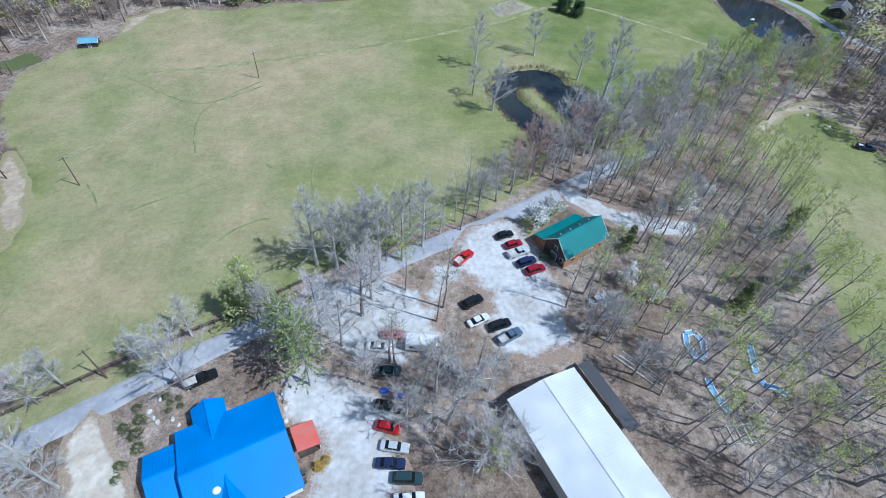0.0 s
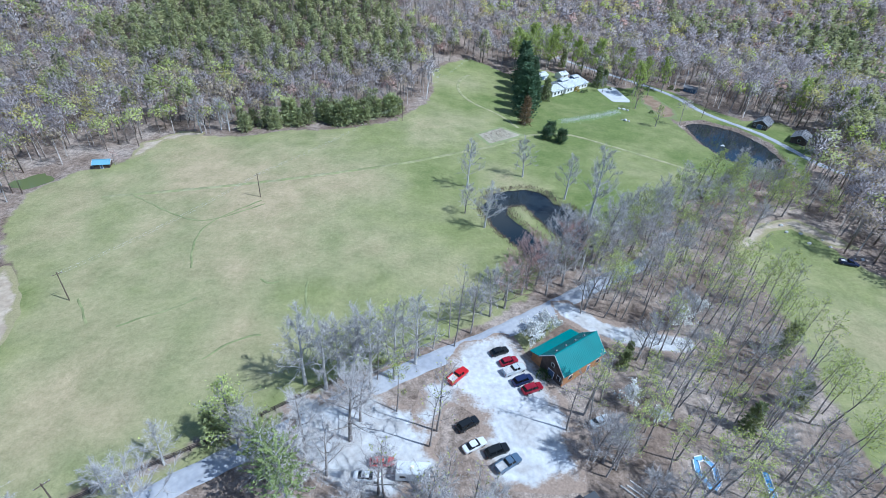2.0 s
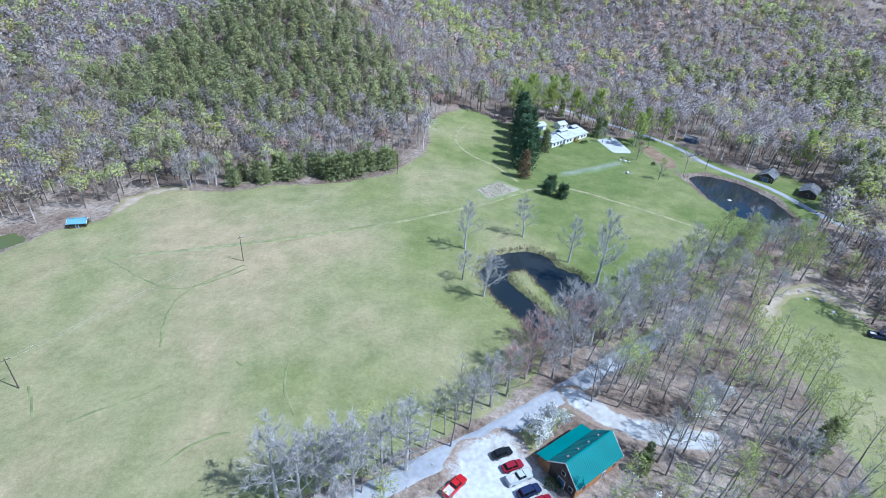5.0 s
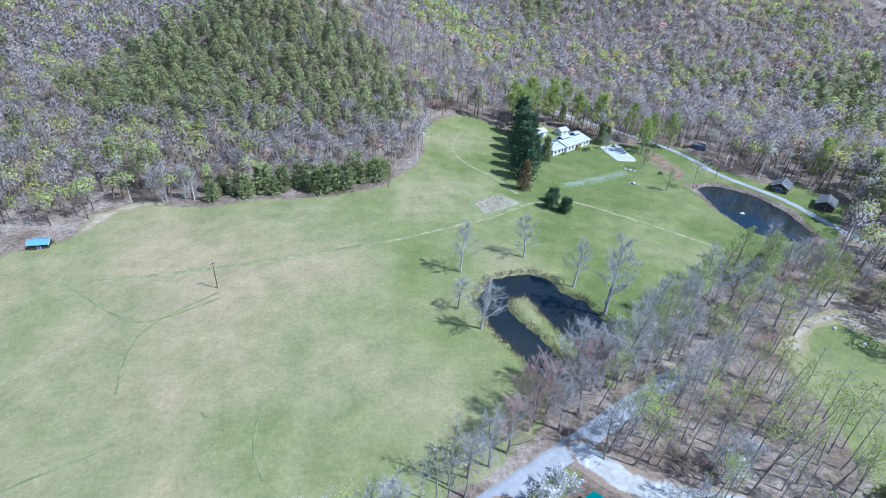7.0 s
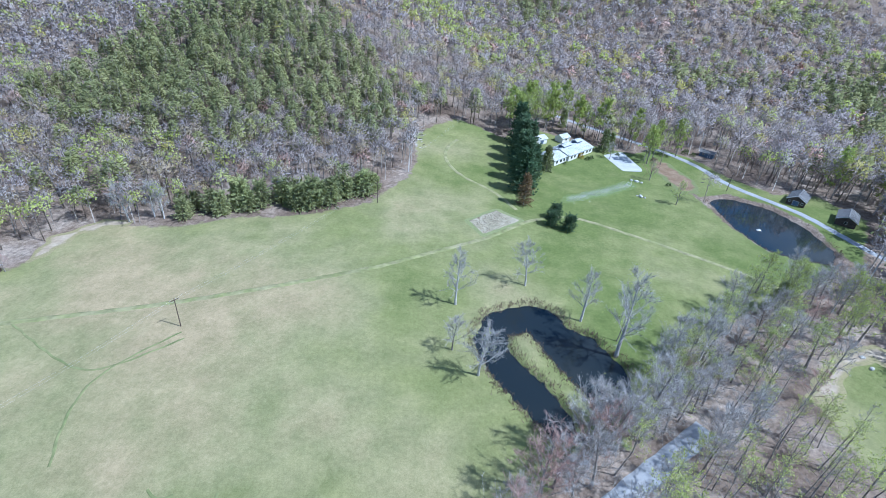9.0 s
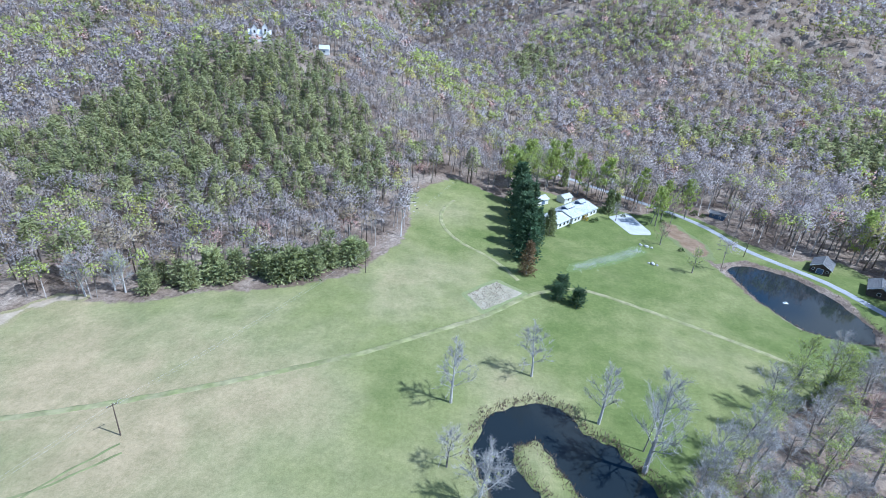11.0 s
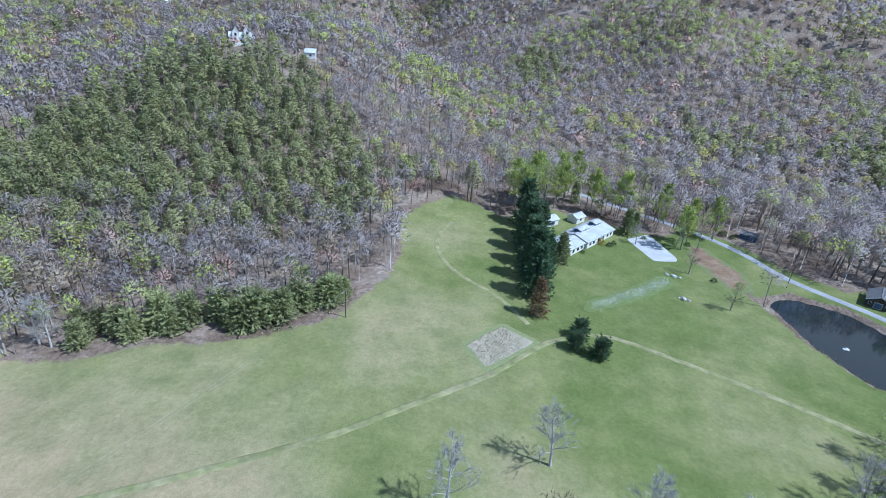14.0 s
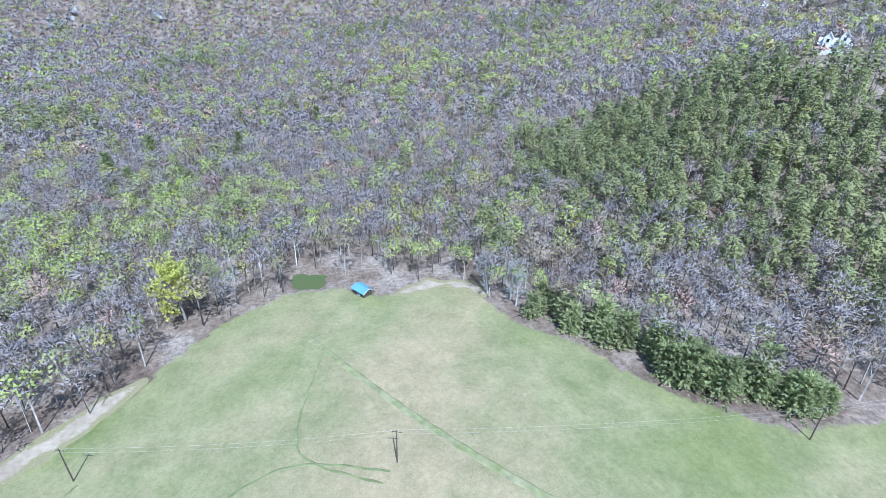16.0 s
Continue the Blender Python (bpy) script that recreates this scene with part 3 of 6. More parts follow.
def broad_tree(seed, height, spread, clear=0.3, limbs=11, branches=4, twigs=11, leaves=0, lean=0.04, stem=0.018, twig_w=0.042, leaf=0.34):
    """Wood (trunk and limbs) and crown (branchlets, twigs, young leaves) of a broadleaf tree in early spring."""
    rng = np.random.default_rng(seed)
    wood, crown = Bag(), Bag()
    pts, _ = limb_line((0, 0, -0.3), (rng.normal() * lean, rng.normal() * lean, 1), height * 0.86, 6, rng, 0.1, 0.05)
    r0 = height * stem
    tube(wood, pts, [r0 * (1.25, 1.0, 0.84, 0.66, 0.48, 0.3, 0.12)[i] for i in range(7)], 6, 0)
    turn = rng.uniform(0, 6)
    tips, ways = [], []
    for i in range(limbs):
        f = clear + (1 - clear) * (i + rng.uniform(0, 0.8)) / limbs
        q = np.clip(f, 0, 0.97) * 6
        k = int(q)
        base = pts[k] + (pts[k + 1] - pts[k]) * (q - k)
        turn += 2.4 + rng.uniform(-0.5, 0.5)
        rising = 0.35 + 0.9 * f
        d = np.array((math.cos(turn), math.sin(turn), rising))
        d /= np.linalg.norm(d)
        length = spread * (1.15 - 0.75 * max(0, (f - clear) / (1 - clear)) ** 1.3) * rng.uniform(0.75, 1.15)
        lp, _ = limb_line(base, d, length, 3, rng)
        lr = r0 * (0.42 - 0.25 * f)
        tube(wood, lp, [lr, lr * 0.7, lr * 0.45, lr * 0.15], 4, 0)
        for j in range(branches):
            g = rng.uniform(0.12, 1.0) * 3
            gk = min(int(g), 2)
            bp = lp[gk] + (lp[gk + 1] - lp[gk]) * (g - gk)
            bd = d + rng.normal(size=3) * 0.55
            bl = length * rng.uniform(0.38, 0.7)
            bpts, be = limb_line(bp, bd / np.linalg.norm(bd), bl, 2, rng, 0.2)
            tube(crown, bpts, [lr * 0.34, lr * 0.2, 0.012], 3, 0)
            for _ in range(twigs):
                s = rng.uniform(0.05, 1.0) * 2
                sk = min(int(s), 1)
                tips.append(bpts[sk] + (bpts[sk + 1] - bpts[sk]) * (s - sk))
                ways.append(be + rng.normal(size=3) * 0.75 + (0, 0, 0.25))
    tips, ways = np.array(tips), np.array(ways)
    L = rng.uniform(0.10, 0.24, len(tips)) * spread + 0.25
    shards(crown, tips, ways, L, twig_w, 0, rng)
    if leaves:
        pick = rng.integers(0, len(tips), leaves)
        w = ways[pick] / np.linalg.norm(ways[pick], axis=1)[:, None]
        c = tips[pick] + w * L[pick][:, None] * rng.uniform(0.3, 1, leaves)[:, None] + rng.normal(size=(leaves, 3)) * 0.2
        shards(crown, c, rng.normal(size=(leaves, 3)), rng.uniform(0.7, 1.3, leaves) * leaf, leaf * 0.9, 1, rng)
    return wood, crown


def needle_tree(seed, height, radius, clear=0.1, whorls=16, rays=9, sprays=9, droop=-0.1, size=1.0, point=0.8):
    """Wood and crown of a conifer: whorls of boughs with flat sprays."""
    rng = np.random.default_rng(seed)
    wood, crown = Bag(), Bag()
    pts, _ = limb_line((0, 0, -0.3), (rng.normal() * 0.02, rng.normal() * 0.02, 1), height, 5, rng, 0.2, 0.03)
    r0 = height * 0.014
    tube(wood, pts, [r0 * (1 - 0.18 * i) for i in range(6)], 6, 0)
    for i in range(whorls):
        f = clear + (0.98 - clear) * i / (whorls - 1)
        q = f * 5
        k = min(int(q), 4)
        base = pts[k] + (pts[k + 1] - pts[k]) * (q - k)
        reach = radius * ((1 - ((f - clear) / (1 - clear)) ** 1.4) * point + (1 - point) + 0.06) * rng.uniform(0.8, 1.15)
        for j in range(rays):
            a = 2 * np.pi * (j + rng.uniform(0, 0.9)) / rays
            d = np.array((math.cos(a), math.sin(a), droop + 0.5 * f + rng.normal() * 0.1))
            ln = reach * rng.uniform(0.65, 1.1)
            if j % 2 == 0 and ln > 0.8:
                tube(wood, [base, base + d * ln * 0.8], [r0 * 0.22, 0.02], 3, 0)
            s = rng.uniform(0.2, 1.0, sprays)
            c = base + d * (ln * s)[:, None] + rng.normal(size=(sprays, 3)) * 0.12 * size
            w = d + rng.normal(size=(sprays, 3)) * 0.55
            shards(crown, c, w, rng.uniform(0.6, 1.15, sprays) * size, 0.55 * size, 0, rng)
    return wood, crown


def bush(seed, radius, height, count, size, stems=7, up=0.3):
    """Stems and foliage of a shrub."""
    rng = np.random.default_rng(seed)
    wood, crown = Bag(), Bag()
    for i in range(stems):
        a = 6.28 * i / stems
        lp, _ = limb_line((0.1 * math.cos(a), 0.1 * math.sin(a), -0.1), (math.cos(a) * 0.7, math.sin(a) * 0.7, 0.9), height * 0.8, 2, rng)
        tube(wood, lp, [0.05, 0.035, 0.015], 3, 0)
    d = rng.normal(size=(count, 3))
    d /= np.linalg.norm(d, axis=1)[:, None]
    d[:, 2] = np.abs(d[:, 2])
    lump = 1 + 0.25 * np.sin(d[:, 0] * 5 + seed) * np.cos(d[:, 1] * 6) + 0.15 * np.sin(d[:, 2] * 9)
    c = d * (rng.uniform(0.55, 1, count) ** 0.5 * lump)[:, None] * (radius, radius, height * 0.9) + (0, 0, 0.1 * height)
    shards(crown, c, d + rng.normal(size=(count, 3)) * 0.7 + (0, 0, up), rng.uniform(0.7, 1.3, count) * size, size * 0.8, 0, rng)
    return wood, crown


KINDS = {}


def tree_kind(key, name, made, wood_mat, crown_mats, label, category, group):
    """Keep the meshes of one kind of tree, for planting."""
    wood, crown = made
    KINDS.setdefault(key, []).append((name, wood.mesh("trunk", [wood_mat], True), crown.mesh("crown", crown_mats), label, category, group))


def plant(key, x, y, size=1.0, turn=None, label="", pick=None):
    kinds = KINDS[key]
    name, wood, crown, text, category, group = kinds[int(RNG.integers(len(kinds))) if pick is None else pick]
    ob = new(name)
    tagged(ob, label or text, category, group)
    for nm, me in (("trunk", wood), ("crown", crown)):
        c = new(nm, me)
        c.parent = ob
    ob.matrix_world = pose(x, y, float(ground_z(x, y)), 0, 0, RNG.uniform(0, 360) if turn is None else turn) @ Matrix.Diagonal((size, size, size, 1))
    return ob


for i in range(4):
    tree_kind("slim", "tree", broad_tree(10 + i, 20 + i, 3.6, 0.45, 12, 3, 11, 40, 0.05, 0.0085, 0.034), M_BARK, [M_TWIG, M_BUD], "tall slender leafless tree on leaf litter", "tree", "bare woodland trees")
    tree_kind("slim_green", "tree", broad_tree(20 + i, 20 + i, 4.0, 0.45, 12, 3, 9, 600, 0.05, 0.0085, 0.034, 0.28), M_BARK, [M_TWIG, M_BUD], "tall slender tree with pale green young leaves", "tree", "budding woodland trees")
    tree_kind("bare", "tree", broad_tree(30 + i, 15 + i, 5.6, 0.22, 15, 6, 27, 0, 0.04), M_BARK, [M_GREY_TWIG], "leafless spreading grey tree", "tree", "bare trees by the lane")
    tree_kind("pale", "tree", broad_tree(40 + i, 17 + i, 5.4, 0.24, 16, 6, 33, 60, 0.03), M_PALE_BARK, [M_PALE_TWIG, M_BUD], "pale-barked leafless tree with spreading limbs", "tree", "pale bare trees")
    tree_kind("green", "tree", broad_tree(50 + i, 16 + i, 5.2, 0.2, 15, 5, 12, 1300, 0.03), M_BARK, [M_TWIG, M_FRESH], "tree with yellow-green spring leaves", "tree", "leafing trees")
for i in range(2):
    tree_kind("red", "tree", broad_tree(60 + i, 12 + i, 4.8, 0.18, 15, 5, 16, 0), M_BARK, [M_RED_TWIG], "small tree with reddish budding twigs", "tree", "red-budding trees")
    tree_kind("pine", "pine_tree", needle_tree(70 + i, 23, 7.2, 0.03, 22, 11, 12, -0.02, 1.6, 0.72), M_BARK, [M_DARK_NEEDLE], "tall dark green white pine with a full crown", "pine tree", "pine row by the house")
    tree_kind("cedar", "evergreen_tree", needle_tree(80 + i, 9, 2.4, 0.03, 14, 9, 9, 0.05, 0.8, 0.8), M_BARK, [M_NEEDLE], "dark evergreen tree with a dense crown", "evergreen tree", "evergreens")
    tree_kind("blossom", "blossom_tree", broad_tree(90 + i, 7, 3.4, 0.15, 12, 4, 10, 1100, 0.04, 0.02, 0.055, 0.42), M_BARK, [M_TWIG, M_BLOSSOM], "low tree covered in white blossom", "blossom tree", "blossoming trees")
tree_kind("yellow", "tree", broad_tree(97, 14, 5.4, 0.2, 15, 5, 8, 2200, 0.03, 0.018, 0.05, 0.5), M_BARK, [M_TWIG, M_YELLOW], "round tree in bright yellow-green leaf at the wood's edge", "tree", "")
for i in range(3):
    tree_kind("field_pine", "young_pine", needle_tree(110 + i, 9, 4.1, 0.02, 13, 10, 19, 0.1, 0.8, 0.62), M_BARK, [M_YOUNG_NEEDLE], "bushy young pine at the edge of the field", "pine tree", "young pines by the field")
for i in range(3):
    tree_kind("poplar", "tree", broad_tree(120 + i, 27, 5.6, 0.26, 16, 4, 8, 3000, 0.03, 0.011, 0.05, 0.62), M_BARK, [M_TWIG, M_FRESH], "tall tree in light green leaf near the white house", "tree", "tall leafing trees")
for i in range(2):
    tree_kind("light_pine", "pine_tree", needle_tree(150 + i, 18, 4.6, 0.34, 13, 7, 18, 0.1, 0.55, 0.45), M_PALE_BARK, [M_LIGHT_NEEDLE], "tall leaning pine with light green needles", "pine tree", "light green pines by the lane")
tree_kind("dead_pine", "dead_pine_tree", needle_tree(75, 17, 4.4, 0.04, 17, 9, 10, -0.1, 1.2, 0.7), M_BARK, [M_DEAD_NEEDLE], "dying pine with rust-brown needles", "pine tree", "")
tree_kind("round", "round_evergreen", needle_tree(77, 6.8, 3.9, 0.02, 12, 12, 24, 0.15, 0.65, 0.5), M_BARK, [M_DARK_NEEDLE], "dark rounded evergreen on the lawn", "evergreen tree", "three evergreens on the lawn")
for i in range(2):
    tree_kind("shrub", "shrub", bush(100 + i, 1.3, 1.6, 260, 0.35), M_BARK, [M_SHRUB], "low evergreen garden shrub", "shrub", "garden shrubs")

# trees that stand alone
for key, x, y, s, text in (
        ("pale", 46.7, 142.4, 1.35, "tall bare tree on the pond bank"), ("slim", 48.2, 148.0, 0.8, "leaning bare tree on the pond bank"), ("pale", 39.9, 155.2, 0.9, "slim bare tree on the pond bank"),
        ("pale", 25.8, 170.2, 0.95, "bare tree with first yellow leaves on the lawn"), ("pale", 4.8, 157.7, 0.95, ""), ("bare", 4.5, 138.9, 0.75, ""), ("pale", 11.0, 131.0, 1.0, "white-barked bare tree on the pond bank"),
        ("pale", 56.7, 136.2, 0.9, ""), ("green", 97.4, 241.7, 0.65, "low spreading willow on the pond bank"), ("red", 93.7, 266.9, 0.95, ""), ("bare", 80.5, 291, 0.55, "")):
    plant(key, x, y, s, label=text)
for i, (x, y, s) in enumerate(((31.2, 240, 0.98), (31.8, 251, 1.04), (32.0, 262, 1.0), (32.4, 273, 1.08), (32.8, 285, 1.02), (33.4, 297, 1.1), (36.5, 256, 0.8), (37, 279, 0.95))):
    plant("pine", x, y, s * 0.82)
plant("dead_pine", 30.4, 227.5, 0.78)
for x, y, s in ((39.3, 211.6, 0.78), (41.3, 217.6, 0.82), (45.2, 209.0, 0.85)):
    plant("round", x, y, s)
for x, y, s in ((44.5, 266, 1.3), (46, 272, 1.1), (79, 300, 1.35), (83, 303, 1.1), (62, 333, 1.2)):
    plant("cedar", x, y, s)
for x, y, s in ((21.8, 81.2, 0.95), (25.2, 84.6, 0.95), (41, 66, 0.8), (60, 92, 0.9), (66, 97, 0.8), (46, 62, 0.6)):
    plant("blossom", x, y, s)

for i in range(31):
    f = (i * 0.618) % 1.0
    x, y = np.interp(f, [0, 0.2, 0.45, 0.7, 0.85, 1], [-97, -82, -62, -46, -36, -27]), np.interp(f, [0, 0.2, 0.45, 0.7, 0.85, 1], [195, 201, 204.5, 210, 216, 226])
    plant("field_pine", float(x) + RNG.normal() * 1.6, float(y) + 1.5 + abs(RNG.normal()) * 4.5, RNG.uniform(0.75, 1.35) * (1.0 if 0.1 < f < 0.9 else 0.7))
tree_kind("hemlock", "hemlock_tree", needle_tree(160, 21, 4.8, 0.08, 17, 8, 10, -0.05, 1.3, 0.7), M_BARK, [M_NEEDLE], "tall dark evergreen among bare hardwoods beyond the lane", "evergreen tree", "evergreens beyond the lane")
for x, y, s in ((246, 431, 1.0), (266, 422, 0.9), (234, 361, 0.85), (281, 402, 1.05), (225, 333, 0.8), (241, 398, 0.95), (311, 440, 1.1), (252, 384, 0.8), (290, 425, 0.9), (240, 346, 0.7), (262, 372, 0.9), (196, 391, 0.6), (-355, 215, 1.0), (-312, 154, 1.05), (-321, 108, 1.1), (-280, 88, 1.25), (-272, 96, 0.9), (-200, 134, 1.0), (-298, 150, 0.8), (-190, 128, 0.7), (-120, 448, 0.6)):
    plant("hemlock", x, y, s * 0.85)
for key, x, y, s in (("pale", -112, 195, 0.95), ("pale", -101, 198, 0.75), ("pale", -105, 199, 0.8), ("red", -131, 163, 0.5), ("yellow", -147, 109, 1.5), ("green", -152, 120, 0.95),
                     ("poplar", 34, 308, 0.95), ("poplar", 37, 320, 1.05), ("poplar", 43, 327, 1.0), ("poplar", 50, 322, 0.9), ("poplar", 56, 330, 1.0), ("poplar", 68, 322, 0.9), ("poplar", 80, 318, 0.95), ("poplar", 96, 310, 0.85), ("poplar", 104, 296, 0.8), ("poplar", 99, 289, 0.8), ("poplar", 119, 304, 0.8), ("poplar", 30, 318, 0.9), ("poplar", 190, 250, 0.9), ("poplar", 176, 262, 0.95), ("poplar", 62, 340, 0.95),
                     ("slim_green", 98, 292, 1.0), ("slim_green", 103, 299, 1.05), ("slim_green", 106, 289, 1.0), ("slim_green", 118, 302, 1.05), ("slim_green", 92, 305, 1.0), ("slim_green", 86, 312, 1.1),
                     ("green", 38, 316, 1.35), ("green", 45, 322, 1.4), ("green", 52, 327, 1.3), ("green", 36, 325, 1.3), ("green", 72, 318, 1.2), ("slim_green", 66, 325, 1.2), ("slim", 78, 316, 1.1),
                     ("green", 100, 178, 0.85), ("green", 92, 170, 0.9), ("bare", 84, 164, 0.9), ("green", 78, 157, 0.85), ("bare", 70, 150, 0.9), ("pale", 62, 145, 0.8), ("bare", 112, 182, 0.9), ("cedar", 101, 170, 1.1), ("green", 108, 176, 0.9)):
    plant(key, x, y, s)

# trees along the lane and round the yard
for key, x, y, s in (
        ("pale", -42.1, 32.8, 0.95), ("light_pine", -20.8, 35.4, 0.95), ("light_pine", -25.5, 40.5, 0.8), ("green", -34, 47.5, 0.85), ("pale", -31, 46, 0.7), ("bare", -7.5, 41.5, 0.8), ("pale", 1.5, 36.5, 0.85), ("pale", -3, 29.5, 0.75), ("pale", 11, 37.5, 0.7), ("bare", 14.5, 24.5, 0.65), ("cedar", -39, 49, 0.9), ("cedar", -36, 52, 0.8), ("bare", -20.4, 41, 0.9), ("bare", -14.4, 51.2, 1.1), ("pale", -26.6, 63.3, 0.95),
        ("pale", -53.3, 38.0, 0.5), ("pale", -64.0, 31.6, 0.55), ("bare", -66.6, 28.2, 0.75), ("pale", -46, 43.5, 0.55), ("pale", -55, 15.5, 0.75), ("pale", -61, 13, 0.8), ("pale", -62.5, 19, 0.65), ("bare", -50, 10, 0.7), ("bare", -58, 10, 0.8), ("cedar", -69, 11, 0.8),
        ("pale", -17, 65, 1.1), ("pale", -13, 63.5, 1.05), ("pale", -22, 62.5, 1.0), ("pale", -8.5, 66.8, 0.95), ("slim_green", -12, 66, 0.8), ("pale", -4.5, 71.5, 0.9), ("slim", 3.8, 77.8, 0.8), ("slim", 7.5, 82.5, 0.8), ("slim_green", -10, 70.5, 0.75), ("slim_green", -6.8, 58.5, 0.8), ("slim", -4, 74, 0.75), ("slim", -1, 76.5, 0.8), ("slim", -7, 73, 0.8), ("pale", -20, 66, 0.85),
        ("bare", -13.5, 55.5, 0.8), ("slim", -6.2, 41.0, 0.8), ("pale", 4.1, 30.9, 1.05), ("bare", 9.6, 23.9, 1.0), ("slim", 0.4, 51.5, 0.95), ("slim", 1.5, 55, 0.95), ("bare", -1.0, 36, 0.7), ("slim", 3.5, 41, 0.7), ("bare", -11, 36.5, 0.65), ("slim", 8, 38, 0.7), ("bare", -17, 44, 0.8),
        ("slim", 6, 84.5, 0.7), ("slim", 2.5, 80.5, 0.75), ("bare", 9, 87, 0.6), ("bare", 12.5, 89, 0.65), ("red", 16, 92.5, 0.95), ("red", 20, 97, 1.0), ("bare", 18, 95.5, 0.6), ("red", 24, 101, 1.05), ("bare", 27, 104, 0.7),
        ("bare", 30, 107, 0.9), ("red", 34, 109, 1.1), ("bare", 38, 112, 0.9), ("pale", 33, 113, 0.7), ("bare", 43, 117, 0.95), ("green", 12, 24, 0.6), ("slim", 10, 12, 0.9), ("slim", 6, 15, 0.8), ("bare", 14, 28, 0.6),
        ("bare", -22, 47.5, 0.85), ("bare", -27, 43, 0.8), ("slim", 27, 58, 0.8), ("slim", 31, 62, 0.85), ("cedar", 42, 76, 0.55), ("cedar", 44, 79.5, 0.5), ("cedar", 78, 70, 0.75), ("cedar", 82, 88, 0.8), ("cedar", 64, 62, 0.8), ("bare", 31, 52, 0.8)):
    far_side = x > 0 and y > 84
    plant(key, x + (RNG.normal() * 1.2 if far_side else 0), y + (RNG.normal() * 1.0 if far_side else 0), s * (1.4 if far_side else 1.15))


# ---- the woods ----
def clear_of(x, y):
    """Metres to the nearest clearing's edge: below 0 inside a clearing."""
    d = np.maximum.reduce([inside(MEADOW, x, y), inside(PADDOCK, x, y), inside(YARD, x, y), inside(LAKE, x, y), inside(POND, x, y), inside(POOL, x, y)])
    for (ax, ay), (bx, by) in [*zip(LANE[:-1], LANE[1:]), *zip(LANE_EAST[:-1], LANE_EAST[1:])]:
        ex, ey = bx - ax, by - ay
        t = np.clip(((x - ax) * ex + (y - ay) * ey) / (ex * ex + ey * ey), 0, 1)
        d = np.maximum(d, 3.6 - np.hypot(x - ax - t * ex, y - ay - t * ey))
    d = np.maximum(d, 19 - np.hypot(x + 143, y - 433))
    d = np.maximum(d, 15 - np.hypot(x + 132, y - 412))     # house on the hill
    d = np.maximum(d, 11 - np.hypot(x + 93, y - 408))
    d = np.maximum(d, 8 - np.hypot(x + 86, y - 396))
    d = np.maximum(d, 12 - np.hypot(x - 172, y - 243))
    d = np.maximum(d, 8 - np.hypot(x - 157, y - 259))
    d = np.maximum(d, 8 - np.hypot(x - 137, y - 308))
    t = np.clip(((x + 300) * -48 + (y - 636) * 84) / (48 ** 2 + 84 ** 2), 0, 1)
    d = np.maximum(d, 15 - np.hypot(x + 300 + 48 * t, y - 636 - 84 * t))   # waterfall
    d = np.maximum(d, 14 - np.hypot(x + 133, y - 161))
    d = np.maximum(d, 12 - np.hypot(x - 62, y - 316))
    d = np.maximum(d, 8 - np.hypot(x - 45, y - 330))
    return -d


def scatter(x0, x1, y0, y1, gap, rng):
    gx, gy = np.arange(x0, x1, gap), np.arange(y0, y1, gap)
    X, Y = np.meshgrid(gx, gy)
    X = X + rng.uniform(-0.45, 0.45, X.shape) * gap
    Y = Y + rng.uniform(-0.45, 0.45, Y.shape) * gap
    return X.ravel(), Y.ravel()


# the grey trees between the pond and the lane
rng = np.random.default_rng(4)
X, Y = scatter(29, 66, 104, 140, 4.6, rng)
ok = (clear_of(X, Y) > -2.0) & (inside([(28, 106), (34, 108), (60, 124), (78, 138), (74, 152), (58, 143), (51, 132), (44, 121), (36, 114)], X, Y) > 0) & (inside(POND, X, Y) < -0.5)
for x, y in zip(X[ok], Y[ok]):
    plant(("bare", "bare", "red", "pale", "green")[int(rng.integers(5))], float(x), float(y), float(rng.uniform(0.6, 0.9)))
# the belt of trees between the lawn and the paddock
X, Y = scatter(58, 136, 134, 202, 7.2, rng)
ok = (clear_of(X, Y) > 0.3) & (X - Y < -18) & (np.hypot(X - 125, Y - 140) > 16)
for x, y in zip(X[ok], Y[ok]):
    plant(("bare", "green", "green", "slim_green", "bare", "pale", "red")[int(rng.integers(7))], float(x), float(y), float(rng.uniform(0.7, 0.95)))
# trees close along both sides of the lane
for k in range(16):
    f = (k + float(rng.random())) / 16
    x, y = float(np.interp(f, [0, 0.3, 0.6, 1], [28, 41, 52, 64])), float(np.interp(f, [0, 0.3, 0.6, 1], [94.5, 105.5, 114, 123.5]))
    off = (-1 if k % 2 else 1) * float(rng.uniform(3.8, 6.0))
    plant(("bare", "slim", "bare", "slim_green", "pale")[int(rng.integers(5))], x - off * 0.62, y + off * 0.78, float(rng.uniform(0.7, 0.95)))
# the nearer woods east of the yard, tree by tree
rng = np.random.default_rng(3)
X, Y = scatter(26, 92, 22, 132, 5.3, rng)
ok = (clear_of(X, Y) > 1.0) & (inside([(24, 94), (52, 92), (40, 70), (30, 66), (29, 48), (34, 44), (48, 22), (92, 22), (92, 140), (56, 122)], X, Y) > 0)
ok &= (np.hypot(X - 52, Y - 52) > 4) & (np.hypot(X - 55, Y - 41) > 3) & ~((X < 50) & (Y > 84) & (Y < 92))
for x, y in zip(X[ok], Y[ok]):
    plant("slim_green" if (x > 74 and rng.random() < 0.75) or rng.random() < 0.28 else ("bare" if rng.random() < 0.14 else "slim"), float(x), float(y), float(rng.uniform(0.75, 1.0)) * (0.85 if y > 104 else 1.0))


